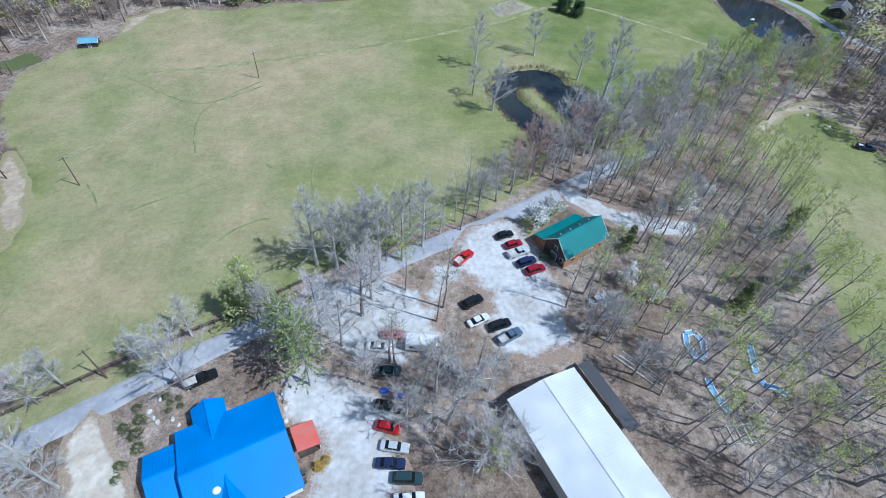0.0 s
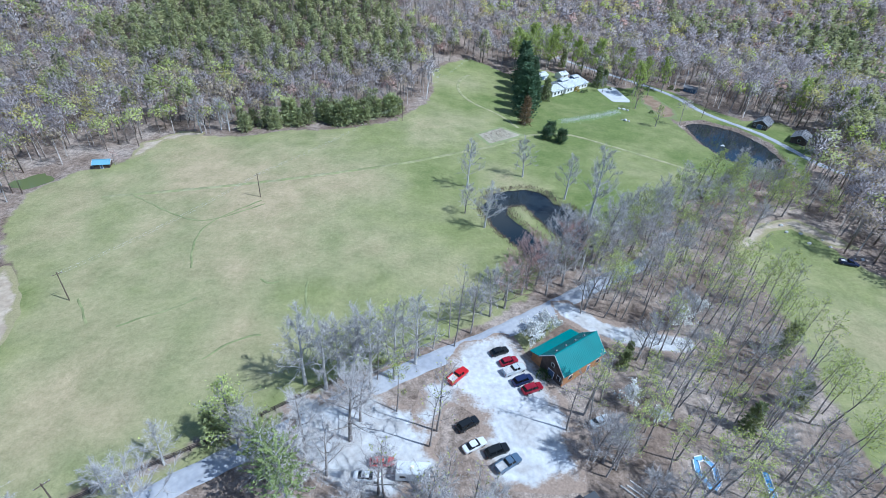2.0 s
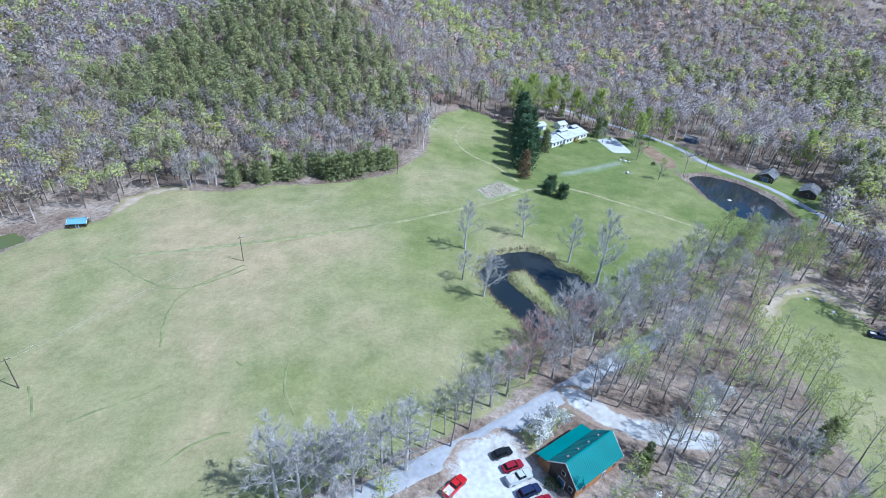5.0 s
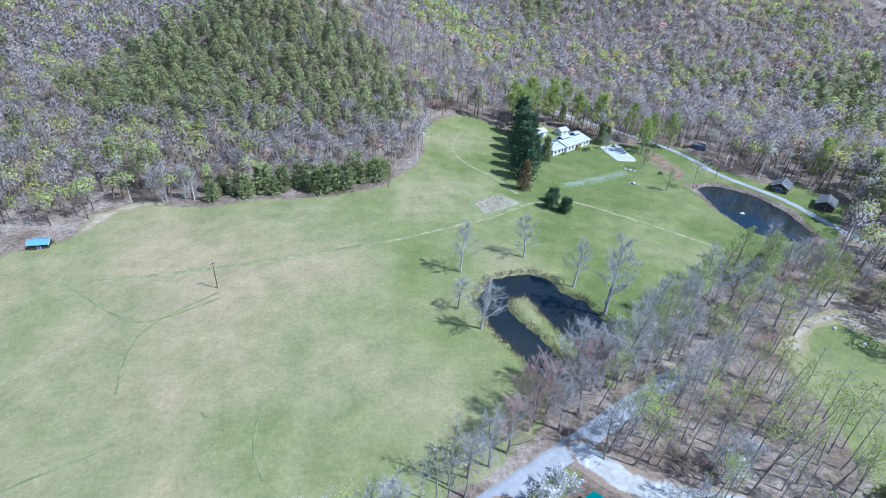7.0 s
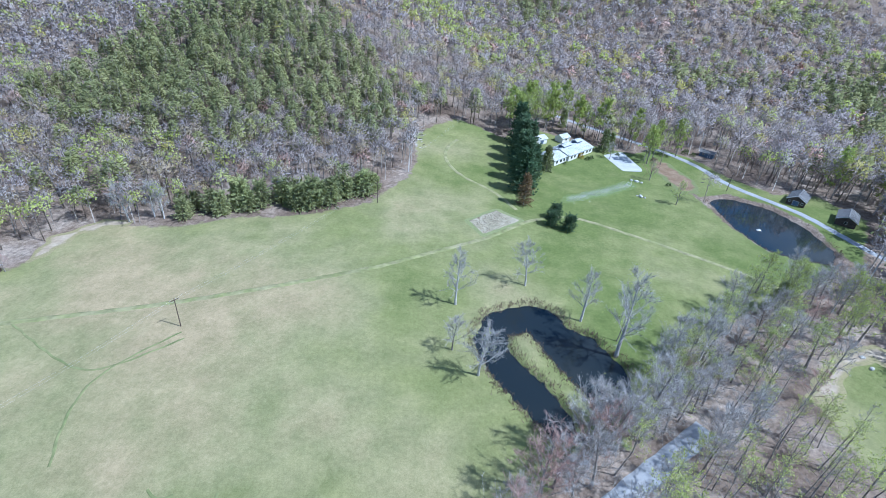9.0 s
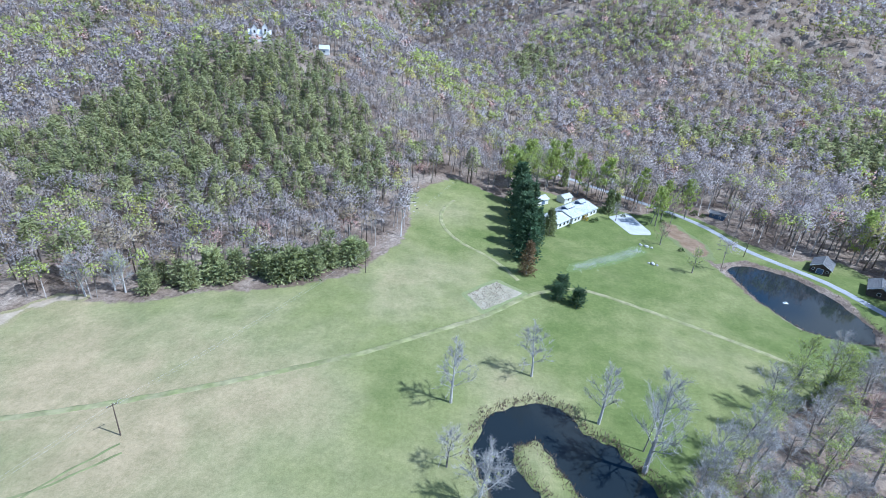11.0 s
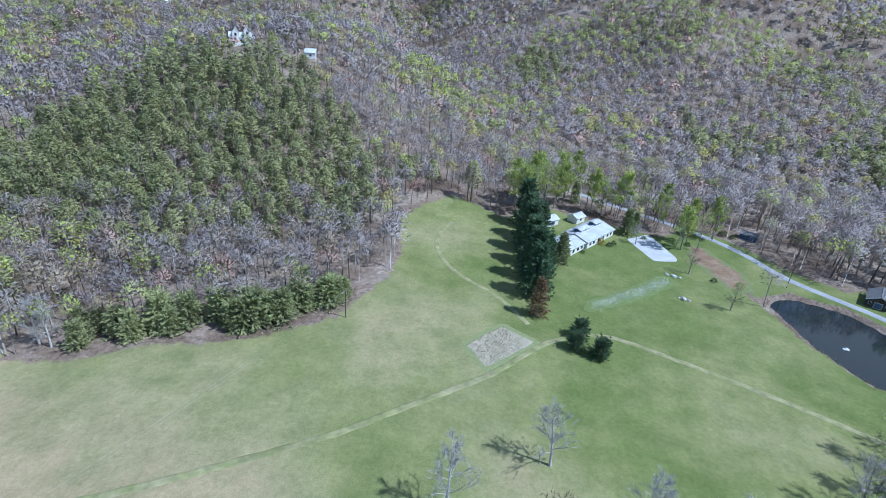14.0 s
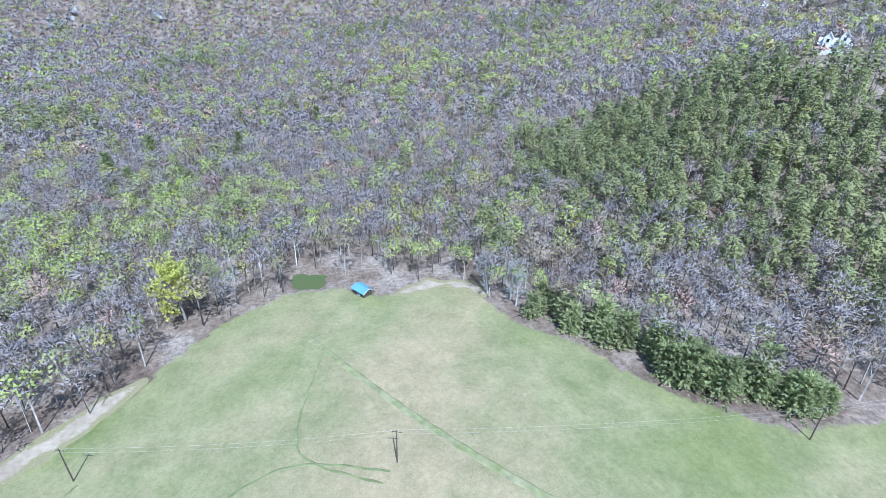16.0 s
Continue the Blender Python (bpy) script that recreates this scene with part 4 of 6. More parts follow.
def small_broad(seed, leafy, detail):
    """A broadleaf tree of the far woods, one unit high: material 0 wood, 1 twigs, 2 leaves."""
    rng, bag = np.random.default_rng(seed), Bag()
    bent = rng.normal(size=2) * 0.03
    top = np.array((bent[0] * 1.5, bent[1] * 1.5, 0.85))
    if detail < 3:
        tube(bag, [(0, 0, -0.02), (bent[0], bent[1], 0.5), top], [0.012, 0.008, 0.002], 3, 0)
    else:
        bag.add([(0.013, 0, -0.02), (-0.013, 0.008, -0.02), (-0.003, -0.013, -0.02), top], [(0, 1, 3), (1, 2, 3), (2, 0, 3)], 0)
    a0 = rng.uniform(0, 6)
    for i in range((7, 4, 0)[detail - 1]):
        f, a = 0.32 + 0.08 * i, a0 + i * 2.4
        b = np.array((bent[0], bent[1], f))
        e = b + np.array((math.cos(a), math.sin(a), 1.1)) * 0.19 * rng.uniform(0.7, 1.1)
        bag.add([b + (0.006, 0, 0), b - (0.006, 0, 0), b + (0, 0.006, 0), e], [(0, 1, 3), (1, 2, 3), (2, 0, 3)], 0)

    def crown(n, low):
        d = rng.normal(size=(n, 3))
        d /= np.linalg.norm(d, axis=1)[:, None]
        d[:, 2] = np.where(d[:, 2] < -0.35, -d[:, 2], d[:, 2])
        lump = 0.85 + 0.35 * np.sin(d[:, 0] * 4 + seed) * np.cos(d[:, 1] * 5 + seed)
        return d, d * (rng.uniform(low, 1, n) ** 0.4 * lump)[:, None] * (0.245, 0.245, 0.29) + (0, 0, 0.66)

    n, wide, long = ((150, 0.0205, 0.064), (66, 0.062, 0.074), (28, 0.118, 0.125))[detail - 1]
    if leafy:
        n = n // 4
    d, c = crown(n, 0.1)
    shards(bag, c, d * (1, 1, 0.7) + rng.normal(size=(n, 3)) * 0.7 + (0, 0, 0.4), rng.uniform(0.7, 1.4, n) * long, wide, 1, rng)
    if leafy:
        k = (125, 50, 22)[detail - 1]
        d, c = crown(k, 0.2)
        size = (0.041, 0.074, 0.125)[detail - 1]
        shards(bag, c, rng.normal(size=(k, 3)), rng.uniform(0.7, 1.3, k) * size, size, 2, rng)
    return rounded(bag.arrays())


def rounded(made):
    """Adds normals that follow the crown as a whole, and turns the triangles to agree with them."""
    v, t, m = made
    n = np.stack([v[:, 0], v[:, 1], (v[:, 2] - 0.5) * 0.75], 1) + 1e-5
    n /= np.linalg.norm(n, axis=1)[:, None]
    f = np.cross(v[t[:, 1]] - v[t[:, 0]], v[t[:, 2]] - v[t[:, 0]])
    back = (f * n[t].sum(1)).sum(1) < 0
    t = t.copy()
    t[back] = t[back][:, ::-1]
    f = np.where(back[:, None], -f, f)
    f /= np.linalg.norm(f, axis=1)[:, None] + 1e-9
    own = np.zeros_like(v)
    for k in range(3):
        np.add.at(own, t[:, k], f)
    n = 0.95 * n + 0.06 * own / (np.linalg.norm(own, axis=1)[:, None] + 1e-9)
    return v, t, m, n / np.linalg.norm(n, axis=1)[:, None]


def small_pine(seed, count=70, low=0.4, fine=1.0):
    rng, bag = np.random.default_rng(seed), Bag()
    tube(bag, [(0, 0, -0.02), (0, 0, 0.5), (0.01, 0, 0.95)], [0.011, 0.009, 0.003], 3, 0)
    f = rng.uniform(0, 1, count)
    a = rng.uniform(0, 6.28, count)
    r = 0.21 * (1 - f) ** 0.55 * rng.uniform(0.35, 1.05, count) + 0.015
    c = np.stack([np.cos(a) * r, np.sin(a) * r, low + (0.98 - low) * f], 1)
    w = np.stack([np.cos(a), np.sin(a), rng.normal(size=count) * 0.35 + 0.15], 1) + rng.normal(size=(count, 3)) * 0.3
    shards(bag, c, w, rng.uniform(0.06, 0.11, count) * fine ** 0.8, 0.06 * fine ** 0.8, 1, rng)
    return rounded(bag.arrays())


def wood_of(name, protos, mats, x, y, h, label, rng):
    """One mesh of many trees: protos in their own units, planted at x, y with height h."""
    z = ground_z(x, y)
    which, turn = rng.integers(0, len(protos), len(x)), rng.uniform(0, 6.28, len(x))
    wide, tone = rng.uniform(0.85, 1.25, len(x)), rng.random(len(x))
    vs, ts, ms, ns, tones, n = [], [], [], [], [], 0
    for k, (v, t, m, nor) in enumerate(protos):
        sel = np.nonzero(which == k)[0]
        if not len(sel):
            continue
        c, s = np.cos(turn[sel])[:, None], np.sin(turn[sel])[:, None]
        hh, ww = h[sel][:, None], (h[sel] * wide[sel])[:, None]
        px = (v[None, :, 0] * c - v[None, :, 1] * s) * ww + x[sel][:, None]
        py = (v[None, :, 0] * s + v[None, :, 1] * c) * ww + y[sel][:, None]
        pz = v[None, :, 2] * hh + z[sel][:, None]
        vs.append(np.stack([px, py, pz], -1).reshape(-1, 3))
        ts.append((t[None] + (np.arange(len(sel)) * len(v))[:, None, None] + n).reshape(-1, 3))
        ms.append(np.tile(m, len(sel)))
        ns.append(np.stack([nor[None, :, 0] * c - nor[None, :, 1] * s, nor[None, :, 0] * s + nor[None, :, 1] * c, np.broadcast_to(nor[None, :, 2], px.shape)], -1).reshape(-1, 3))
        tones.append(np.repeat(tone[sel], len(v)))
        n += len(sel) * len(v)
    me = mesh_of(name, np.vstack(vs), np.vstack(ts), mats, np.concatenate(ms))
    me.attributes.new("custom_normal", "FLOAT_VECTOR", "POINT").data.foreach_set("vector", np.vstack(ns).astype(np.float32).ravel())
    me.attributes.new("tone", "FLOAT", "POINT").data.foreach_set("value", np.concatenate(tones).astype(np.float32))
    return tagged(new(name, me), label, "woods", kind="stuff")


SPECIES = {
    "bare": ([M_BARK, M_FAR_TWIG, M_FAR_BUD], 0, "leafless grey hardwood forest"),
    "pale": ([M_PALE_BARK, M_TWIG, M_BUD], 0, "pale grey leafless trees at the wood's edge"),
    "bud": ([M_BARK, M_FAR_TWIG, M_FAR_BUD], 1, "hardwoods with pale green young leaves"),
    "yellow": ([M_BARK, M_FAR_TWIG, M_FAR_YELLOW], 1, "hardwoods in yellow-green leaf"),
    "ochre": ([M_BARK, M_FAR_TWIG, M_FAR_OCHRE], 1, "hardwoods with ochre catkins"),
    "red": ([M_BARK, M_RED_TWIG, M_BUD], 0, "reddish budding maples"),
}
PINEWOOD = [(-212, 283), (-200, 312), (-190, 344), (-176, 388), (-140, 394), (-95, 388), (-62, 350), (-28, 302), (-32, 265), (-55, 246), (-88, 240), (-130, 236), (-150, 240), (-175, 252)]
# stands of pines, of fresh green and of yellow on the slopes: x, y, radius
PINE_STANDS = [(66, 560, 36), (72, 590, 34), (-180, 930, 55), (-140, 860, 45), (-82, 800, 38), (-42, 906, 50), (215, 790, 30), (180, 840, 34), (-306, 475, 16), (-300, 490, 14), (-517, 683, 45), (-474, 806, 45), (-385, 770, 40), (-400, 730, 30),
               (-350, 560, 18), (250, 330, 26), (265, 400, 34), (300, 440, 30), (-460, 40, 30), (-430, 60, 22), (-600, 150, 30), (-519, 423, 20), (-545, 360, 20), (-565, 305, 17), (-430, 485, 18)]
GREEN_STANDS = [(141, 640, 60), (200, 590, 52), (275, 600, 42), (204, 660, 40), (355, 595, 36), (-12, 431, 26), (-326, 437, 36), (39, 447, 30), (10, 400, 20), (-36, 421, 16), (-20, 480, 24), (-380, 300, 40), (-230, 120, 40), (-190, 60, 40)]
YELLOW_STANDS = [(-235, 572, 34), (-255, 509, 28), (-75, 454, 22), (-77, 384, 16), (339, 613, 50), (260, 680, 44), (-200, 470, 18), (-520, 400, 40), (-450, 330, 30)]


def patchy(x, y, s, p):
    return np.sin(x / s + p) * np.cos(y / s * 1.1 - p) + 0.6 * np.sin((x + 1.7 * y) / s * 1.9 + 2 * p) * np.cos((y - x) / s * 1.3)


def stands(places, x, y):
    """1 in the middle of a stand, 0 outside."""
    best = np.zeros(np.shape(x))
    for px, py, r in places:
        best = np.maximum(best, step(1.35 - np.hypot(x - px, y - py) / r + 0.25 * patchy(x, y, 9, px)))
    return best


def pines_at(x, y):
    """Where the pines stand: the hill behind the hayfield and stands on the slopes."""
    hill = step((inside(PINEWOOD, x, y) + 8 + 5 * patchy(x, y, 12, 3.0)) / 16) * (0.38 + 0.57 * step((y - 240) / 55))
    other = 0.72 * stands(PINE_STANDS, x, y) + 0.22 * (patchy(x, y, 46, 1.0) > 0.95)
    east = 0.4 * ((x > 150) & (patchy(x, y, 33, 2.0) > 0.35)) + 0.2 * ((x < -160) & (patchy(x, y, 35, 4.0) > 0.7))
    return np.clip(np.maximum(hill, other + east), 0, 0.96)


def plant_woods(tag, x, y, tall, detail, seed):
    rng = np.random.default_rng(seed)
    u = rng.random(len(x))
    pine = u < pines_at(x, y)
    v = rng.random(len(x))
    oc = patchy(x, y, 70, 3.7)
    green, yellow = stands(GREEN_STANDS, x, y), stands(YELLOW_STANDS, x, y)
    edge = clear_of(x, y) < 10
    kind = np.full(len(x), "bare", dtype=object)
    kind[v < 0.05] = "red"
    kind[(v > 0.99) | (edge & (v > 0.86))] = "pale"
    kind[rng.random(len(x)) < 0.07 + 0.25 * np.clip(oc - 0.3, 0, 1) + 0.25 * yellow] = "ochre"
    kind[rng.random(len(x)) < 0.05 + 0.15 * np.clip(patchy(x, y, 43, 2.2) - 0.4, 0, 1) + 0.4 * yellow + 0.2 * green] = "yellow"
    kind[rng.random(len(x)) < 0.10 + 0.3 * np.clip(patchy(x, y, 60, 0.4) - 0.4, 0, 1) + 0.65 * green + 0.08 * (x < -110)] = "bud"
    # the heights are still bare
    up = rng.random(len(x)) < step((land(x, y) - 95) / 70) * 0.9
    kind[up & np.isin(kind, ["bud", "yellow", "pale"])] = "bare"
    h = tall * rng.uniform(0.75, 1.2, len(x)) * np.where((x > 95) & (detail == 1), 1.22, 1.0)
    count, fine = {1: (320, 0.58), 2: (84, 1.3), 3: (34, 2.2)}[detail]
    for sp, (mats, leaf, text) in SPECIES.items():
        sel = (kind == sp) & ~pine
        if sel.any():
            protos = [small_broad(seed + 31 * i, leaf, detail) for i in range(6)]
            wood_of("woods", protos, mats, x[sel], y[sel], h[sel], f"{tag} {text}", rng)
    if pine.any():
        protos = [small_pine(seed + 17 * i, count, 0.42 if detail == 1 else 0.35, fine) for i in range(6)]
        wood_of("pine_woods", protos, [M_BARK, M_FAR_NEEDLE], x[pine], y[pine], h[pine] * 1.0, f"{tag} dark green pine wood", rng)


rng = np.random.default_rng(5)
X, Y = scatter(-330, 330, -10, 420, 6.1, rng)
R, A = np.hypot(X, Y - 60), np.degrees(np.arctan2(X, Y - 30))
near = (R < 330) & (clear_of(X, Y) > 0.8) & (A > -100) & (A < 66)
near &= ~((X > -80) & (X < 92) & (Y < 134))
near &= ~((X > -100) & (X < 0) & (Y < 75))
near &= ~((X > -100) & (X < -24) & (Y < 236) & (clear_of(X, Y) < 8))
near &= ~((X > 56) & (X < 136) & (Y < 202) & (X - Y < -18))
near &= np.hypot(X + 147, Y - 109) > 5
near &= np.hypot(X + 139, Y - 105) > 5
plant_woods("nearer", X[near], Y[near], 16.5, 1, 11)
X, Y = scatter(-700, 600, 0, 760, 7.4, rng)
R, A = np.hypot(X, Y - 60), np.degrees(np.arctan2(X, Y - 30))
mid = (R >= 330) & (R < 640) & (A > -104) & (A < 52) & (clear_of(X, Y) > 0.8)
plant_woods("mountainside", X[mid], Y[mid], 16.0, 2, 12)
X, Y = scatter(-1500, 900, -300, 1500, 9.3, rng)
R, A = np.hypot(X, Y - 80), np.degrees(np.arctan2(X, Y - 80))
far = (R >= 640) & (R < np.interp(A, RIDGE_T[:, 0], RIDGE_T[:, 2]) * 1.06) & (A > -103) & (A < 47)
plant_woods("ridge", X[far], Y[far], 17.0, 3, 13)


# ---- building blocks ----
def part(name, bm, mat, parent, label=""):
    """One mesh object under a thing or a part."""
    me = bpy.data.meshes.new(name)
    bmesh.ops.recalc_face_normals(bm, faces=bm.faces)
    bm.to_mesh(me)
    bm.free()
    me.materials.append(mat)
    ob = new(name, me)
    ob.parent = parent
    return tagged(ob, label) if label else ob


def block(*boxes, bevel=0.0):
    """Boxes (x0, x1, y0, y1, z0, z1) in one bmesh."""
    bm = bmesh.new()
    for x0, x1, y0, y1, z0, z1 in boxes:
        v = [bm.verts.new((x, y, z)) for z in (z0, z1) for x, y in ((x0, y0), (x1, y0), (x1, y1), (x0, y1))]
        for f in ((0, 3, 2, 1), (4, 5, 6, 7), (0, 1, 5, 4), (1, 2, 6, 5), (2, 3, 7, 6), (3, 0, 4, 7)):
            bm.faces.new([v[i] for i in f])
    if bevel:
        bmesh.ops.bevel(bm, geom=list(bm.edges), offset=bevel, segments=1, affect="EDGES")
    return bm


def prism(profile, y0, y1):
    """A profile of (x, z) drawn out along y."""
    bm = bmesh.new()
    a, b = [bm.verts.new((x, y0, z)) for x, z in profile], [bm.verts.new((x, y1, z)) for x, z in profile]
    bm.faces.new(a)
    bm.faces.new(b[::-1])
    for i in range(len(a)):
        j = (i + 1) % len(a)
        bm.faces.new((a[i], b[i], b[j], a[j]))
    return bm


def loft(rings):
    """A closed skin through rings of points."""
    bm = bmesh.new()
    vs = [[bm.verts.new(p) for p in r] for r in rings]
    n = len(vs[0])
    for a, b in zip(vs[:-1], vs[1:]):
        for i in range(n):
            bm.faces.new((a[i], a[(i + 1) % n], b[(i + 1) % n], b[i]))
    bm.faces.new(vs[0][::-1])
    bm.faces.new(vs[-1])
    return bm


def wheel_bm(r, w, sides=16):
    ring = lambda q, y: [(q * math.cos(6.2832 * i / sides), y, q * math.sin(6.2832 * i / sides)) for i in range(sides)]
    return loft([ring(r * 0.8, -w / 2), ring(r, -w * 0.36), ring(r, w * 0.36), ring(r * 0.8, w / 2)])


def roof_metal(name, colour, rough=0.45, second=None):
    """Ribbed sheet-metal roof with faint streaks."""
    return material(name, colour, rough, 0.0, 0.08, 0.5, 0.0, second or tuple(c * 0.86 for c in colour), 0.25, 0, 0, 0, 0.5)


M_BLUE_ROOF = roof_metal("blue_roof_metal", (0.012, 0.20, 0.60))
M_GREEN_ROOF = roof_metal("green_roof_metal", (0.010, 0.175, 0.175))
M_WHITE_ROOF = roof_metal("white_roof_metal", (0.60, 0.62, 0.64), 0.55, (0.49, 0.51, 0.53))
M_GREY_ROOF = roof_metal("grey_shingle", (0.20, 0.20, 0.21), 0.8)
M_DARK_ROOF = roof_metal("dark_slate_roofing", (0.055, 0.06, 0.07), 0.7)
M_RED_ROOF = roof_metal("red_roof_metal", (0.56, 0.10, 0.08), 0.6, (0.46, 0.13, 0.10))
M_TARP = roof_metal("blue_tarp", (0.16, 0.34, 0.44), 0.7)
M_TARP_HEAP = material("blue_plastic", (0.03, 0.10, 0.55), 0.5, 0, 0.1, 1.0)
M_WHITE = material("white_paint", (0.76, 0.75, 0.73), 0.7, 0, 0.06, 1.0)
M_BEIGE = material("beige_siding", (0.52, 0.46, 0.37), 0.8, 0, 0.1, 0.8)
M_LOG = material("log_wall", (0.40, 0.20, 0.09), 0.8, 0, 0.2, 1.2, 0.2, (0.30, 0.15, 0.07), 0.4)
# dark stained wood; on the lodge gables its darkness stands in for shade
M_DARK_WOOD_AND_SHADE = material("dark_wood_and_gable_shade", (0.060, 0.045, 0.038), 0.8, 0, 0.25, 1.5, 0.2, (0.10, 0.075, 0.06), 0.5, 0, 0.2)
M_TAR = material("creosoted_pole", (0.12, 0.09, 0.07), 0.9, 0, 0.2, 2.0)
M_SLATE_BLUE = material("slate_blue_siding", (0.10, 0.14, 0.22), 0.8, 0, 0.12, 1.0)
M_GLASS = material("window_glass", (0.02, 0.025, 0.03), 0.08, 0, 0.05, 1.0, spec=0.6)
M_RUBBER = material("tyre_rubber", (0.02, 0.02, 0.02), 0.9)
M_CHROME = material("bright_metal", (0.6, 0.6, 0.62), 0.3, 0.9, 0.05)
M_LAMP_GLASS = material("lamp_glass", (0.75, 0.75, 0.72), 0.2, 0, 0.05)
M_TAIL = material("red_lamp", (0.4, 0.02, 0.02), 0.3, 0, 0.05)
M_STONE = material("grey_stone", (0.42, 0.41, 0.40), 0.9, 0, 0.25, 1.5, 0.3, (0.55, 0.54, 0.52), 0.4, 0, 0.15)
M_CLIFF = material("bare_rock", (0.20, 0.19, 0.185), 0.9, 0, 0.4, 0.15, 0.3, (0.40, 0.39, 0.38), 0.05)
M_FOAM = material("white_water", (0.82, 0.84, 0.86), 0.5, 0, 0.2, 0.12, 0, (0.65, 0.67, 0.70), 0.05)
M_FELT = material("blue_felt", (0.10, 0.30, 0.62), 0.9, 0, 0.2, 0.8, 0, (0.22, 0.38, 0.58), 0.6)


def paint(name, colour, metal=0.3):
    return material(name, colour, 0.28, metal, 0.03, 0.8, spec=0.6)


def gable(name, x, y, turn, length, width, eave, ridge, wall_mat, roof_mat, label, category="house", over=0.45, rib=0.45, doors=(), windows=(), lift=0.0, group="", trim=None, sink=0.4, gable_mat=None):
    """A gabled building, its ridge along its own x. doors, windows: (side, along, low, wide, tall); side n, s along the eaves, e, w at the gables."""
    ob = tagged(new(name), label, category, group)
    z = float(ground_z(x, y)) + lift
    ob.matrix_world = pose(x, y, z, 0, 0, turn)
    a, b, t = length / 2, width / 2, 0.2
    part("wall", block((-a, a, -b, -b + t, -sink, eave)), wall_mat, ob)
    part("wall", block((-a, a, b - t, b, -sink, eave)), wall_mat, ob)
    for s in (-1, 1):
        bm = bmesh.new()
        prof = [(-b + t + 0.004, -sink), (b - t - 0.004, -sink), (b - t - 0.004, eave), (0, ridge - (ridge - eave) * t / b), (-b + t + 0.004, eave)]
        va, vb = ([bm.verts.new((s * q, py, pz)) for py, pz in prof] for q in (a, a - t))
        bm.faces.new(va), bm.faces.new(vb[::-1])
        for i in range(5):
            bm.faces.new((va[i], va[(i + 1) % 5], vb[(i + 1) % 5], vb[i]))
        part("gable_wall", bm, gable_mat or wall_mat, ob)
    slope = (ridge - eave) / b
    for s in (-1, 1):
        yo, zo = b + over, eave - slope * over
        bm = bmesh.new()
        def slab(x0, x1, up0, up1):
            v = [bm.verts.new(p) for p in ((x0, 0, ridge + up0), (x1, 0, ridge + up0), (x1, s * yo, zo + up0), (x0, s * yo, zo + up0),
                                           (x0, 0, ridge + up1), (x1, 0, ridge + up1), (x1, s * yo, zo + up1), (x0, s * yo, zo + up1))]
            for f in ((0, 3, 2, 1), (4, 5, 6, 7), (0, 1, 5, 4), (1, 2, 6, 5), (2, 3, 7, 6), (3, 0, 4, 7)):
                bm.faces.new([v[i] for i in f])
        slab(-a - over, a + over, 0.02, 0.12)
        part("roof_panel", bm, roof_mat, ob)
        bm = bmesh.new()
        k = int((length + 2 * over) / rib) if rib else 0
        for i in range(k + 1):
            px = -a - over + 0.02 + (length + 2 * over - 0.08) * i / k
            slab(px, px + 0.04, 0.123, 0.165)
        tagged(part("seams", bm, roof_mat, ob), kind="stuff")
        tr = trim or M_WHITE
        for e in (-1, 1):
            bm = bmesh.new()
            v = [bm.verts.new((e * (a + over) + d, yy, zz + dz)) for d in (0.003 * e, 0.05 * e) for yy, zz, dz in ((0, ridge, -0.14), (s * yo, zo, -0.14), (s * yo, zo, 0.15), (0, ridge, 0.15))]
            for f in ((0, 1, 2, 3), (4, 7, 6, 5), (0, 4, 5, 1), (1, 5, 6, 2), (2, 6, 7, 3), (3, 7, 4, 0)):
                bm.faces.new([v[i] for i in f])
            part("barge_board", bm, tr, ob)
    part("ridge_cap", prism([(-a - over, ridge + 0.17), (a + over, ridge + 0.17), (a + over, ridge + 0.21), (-a - over, ridge + 0.21)], -0.16, 0.16), roof_mat, ob)

    def on(side, along, low, wide, tall, deep):
        if side in "ns":
            y0 = b if side == "n" else -b - deep
            return (along - wide / 2, along + wide / 2, y0 + 0.003, y0 + deep - 0.003, low, low + tall)
        x0 = a if side == "e" else -a - deep
        return (x0 + 0.003, x0 + deep - 0.003, along - wide / 2, along + wide / 2, low, low + tall)

    for side, along, low, wide, tall in windows:
        w = part("window", block(on(side, along, low, wide, tall, 0.06)), M_WHITE, ob, "white window frame")
        part("pane", block(on(side, along, low + 0.08, wide - 0.16, tall - 0.16, 0.085)), M_GLASS, w)
    for side, along, low, wide, tall in doors:
        d = part("door", block(on(side, along, low, wide, tall, 0.07)), M_WHITE, ob)
        part("door_panel", block(on(side, along, low + 0.1, wide - 0.24, tall - 0.24, 0.09)), M_SLATE_BLUE, d)
    return ob


# ---- the farm buildings ----
gable("blue_roofed_house", -28.0, 20.9, 32.5, 14.8, 16.2, 3.0, 5.6, M_WHITE, M_BLUE_ROOF, "large house under a bright blue metal roof", doors=(("e", -3, 0, 1.1, 2.1),),
      windows=(("e", 2, 1, 1.4, 1.3), ("e", 5, 1, 1.4, 1.3), ("s", 4, 1, 1.6, 1.3), ("s", -4, 1, 1.6, 1.3), ("n", 5, 1, 1.4, 1.2)), trim=M_BLUE_ROOF)
gable("blue_roofed_wing", -36.9, 18.2, 32.5, 7.0, 8.2, 2.9, 4.4, M_WHITE, M_BLUE_ROOF, "side wing of the house under a blue metal roof", windows=(("s", -2, 1, 1.6, 1.3), ("w", 0, 1, 1.4, 1.3)), trim=M_BLUE_ROOF, over=0.4)
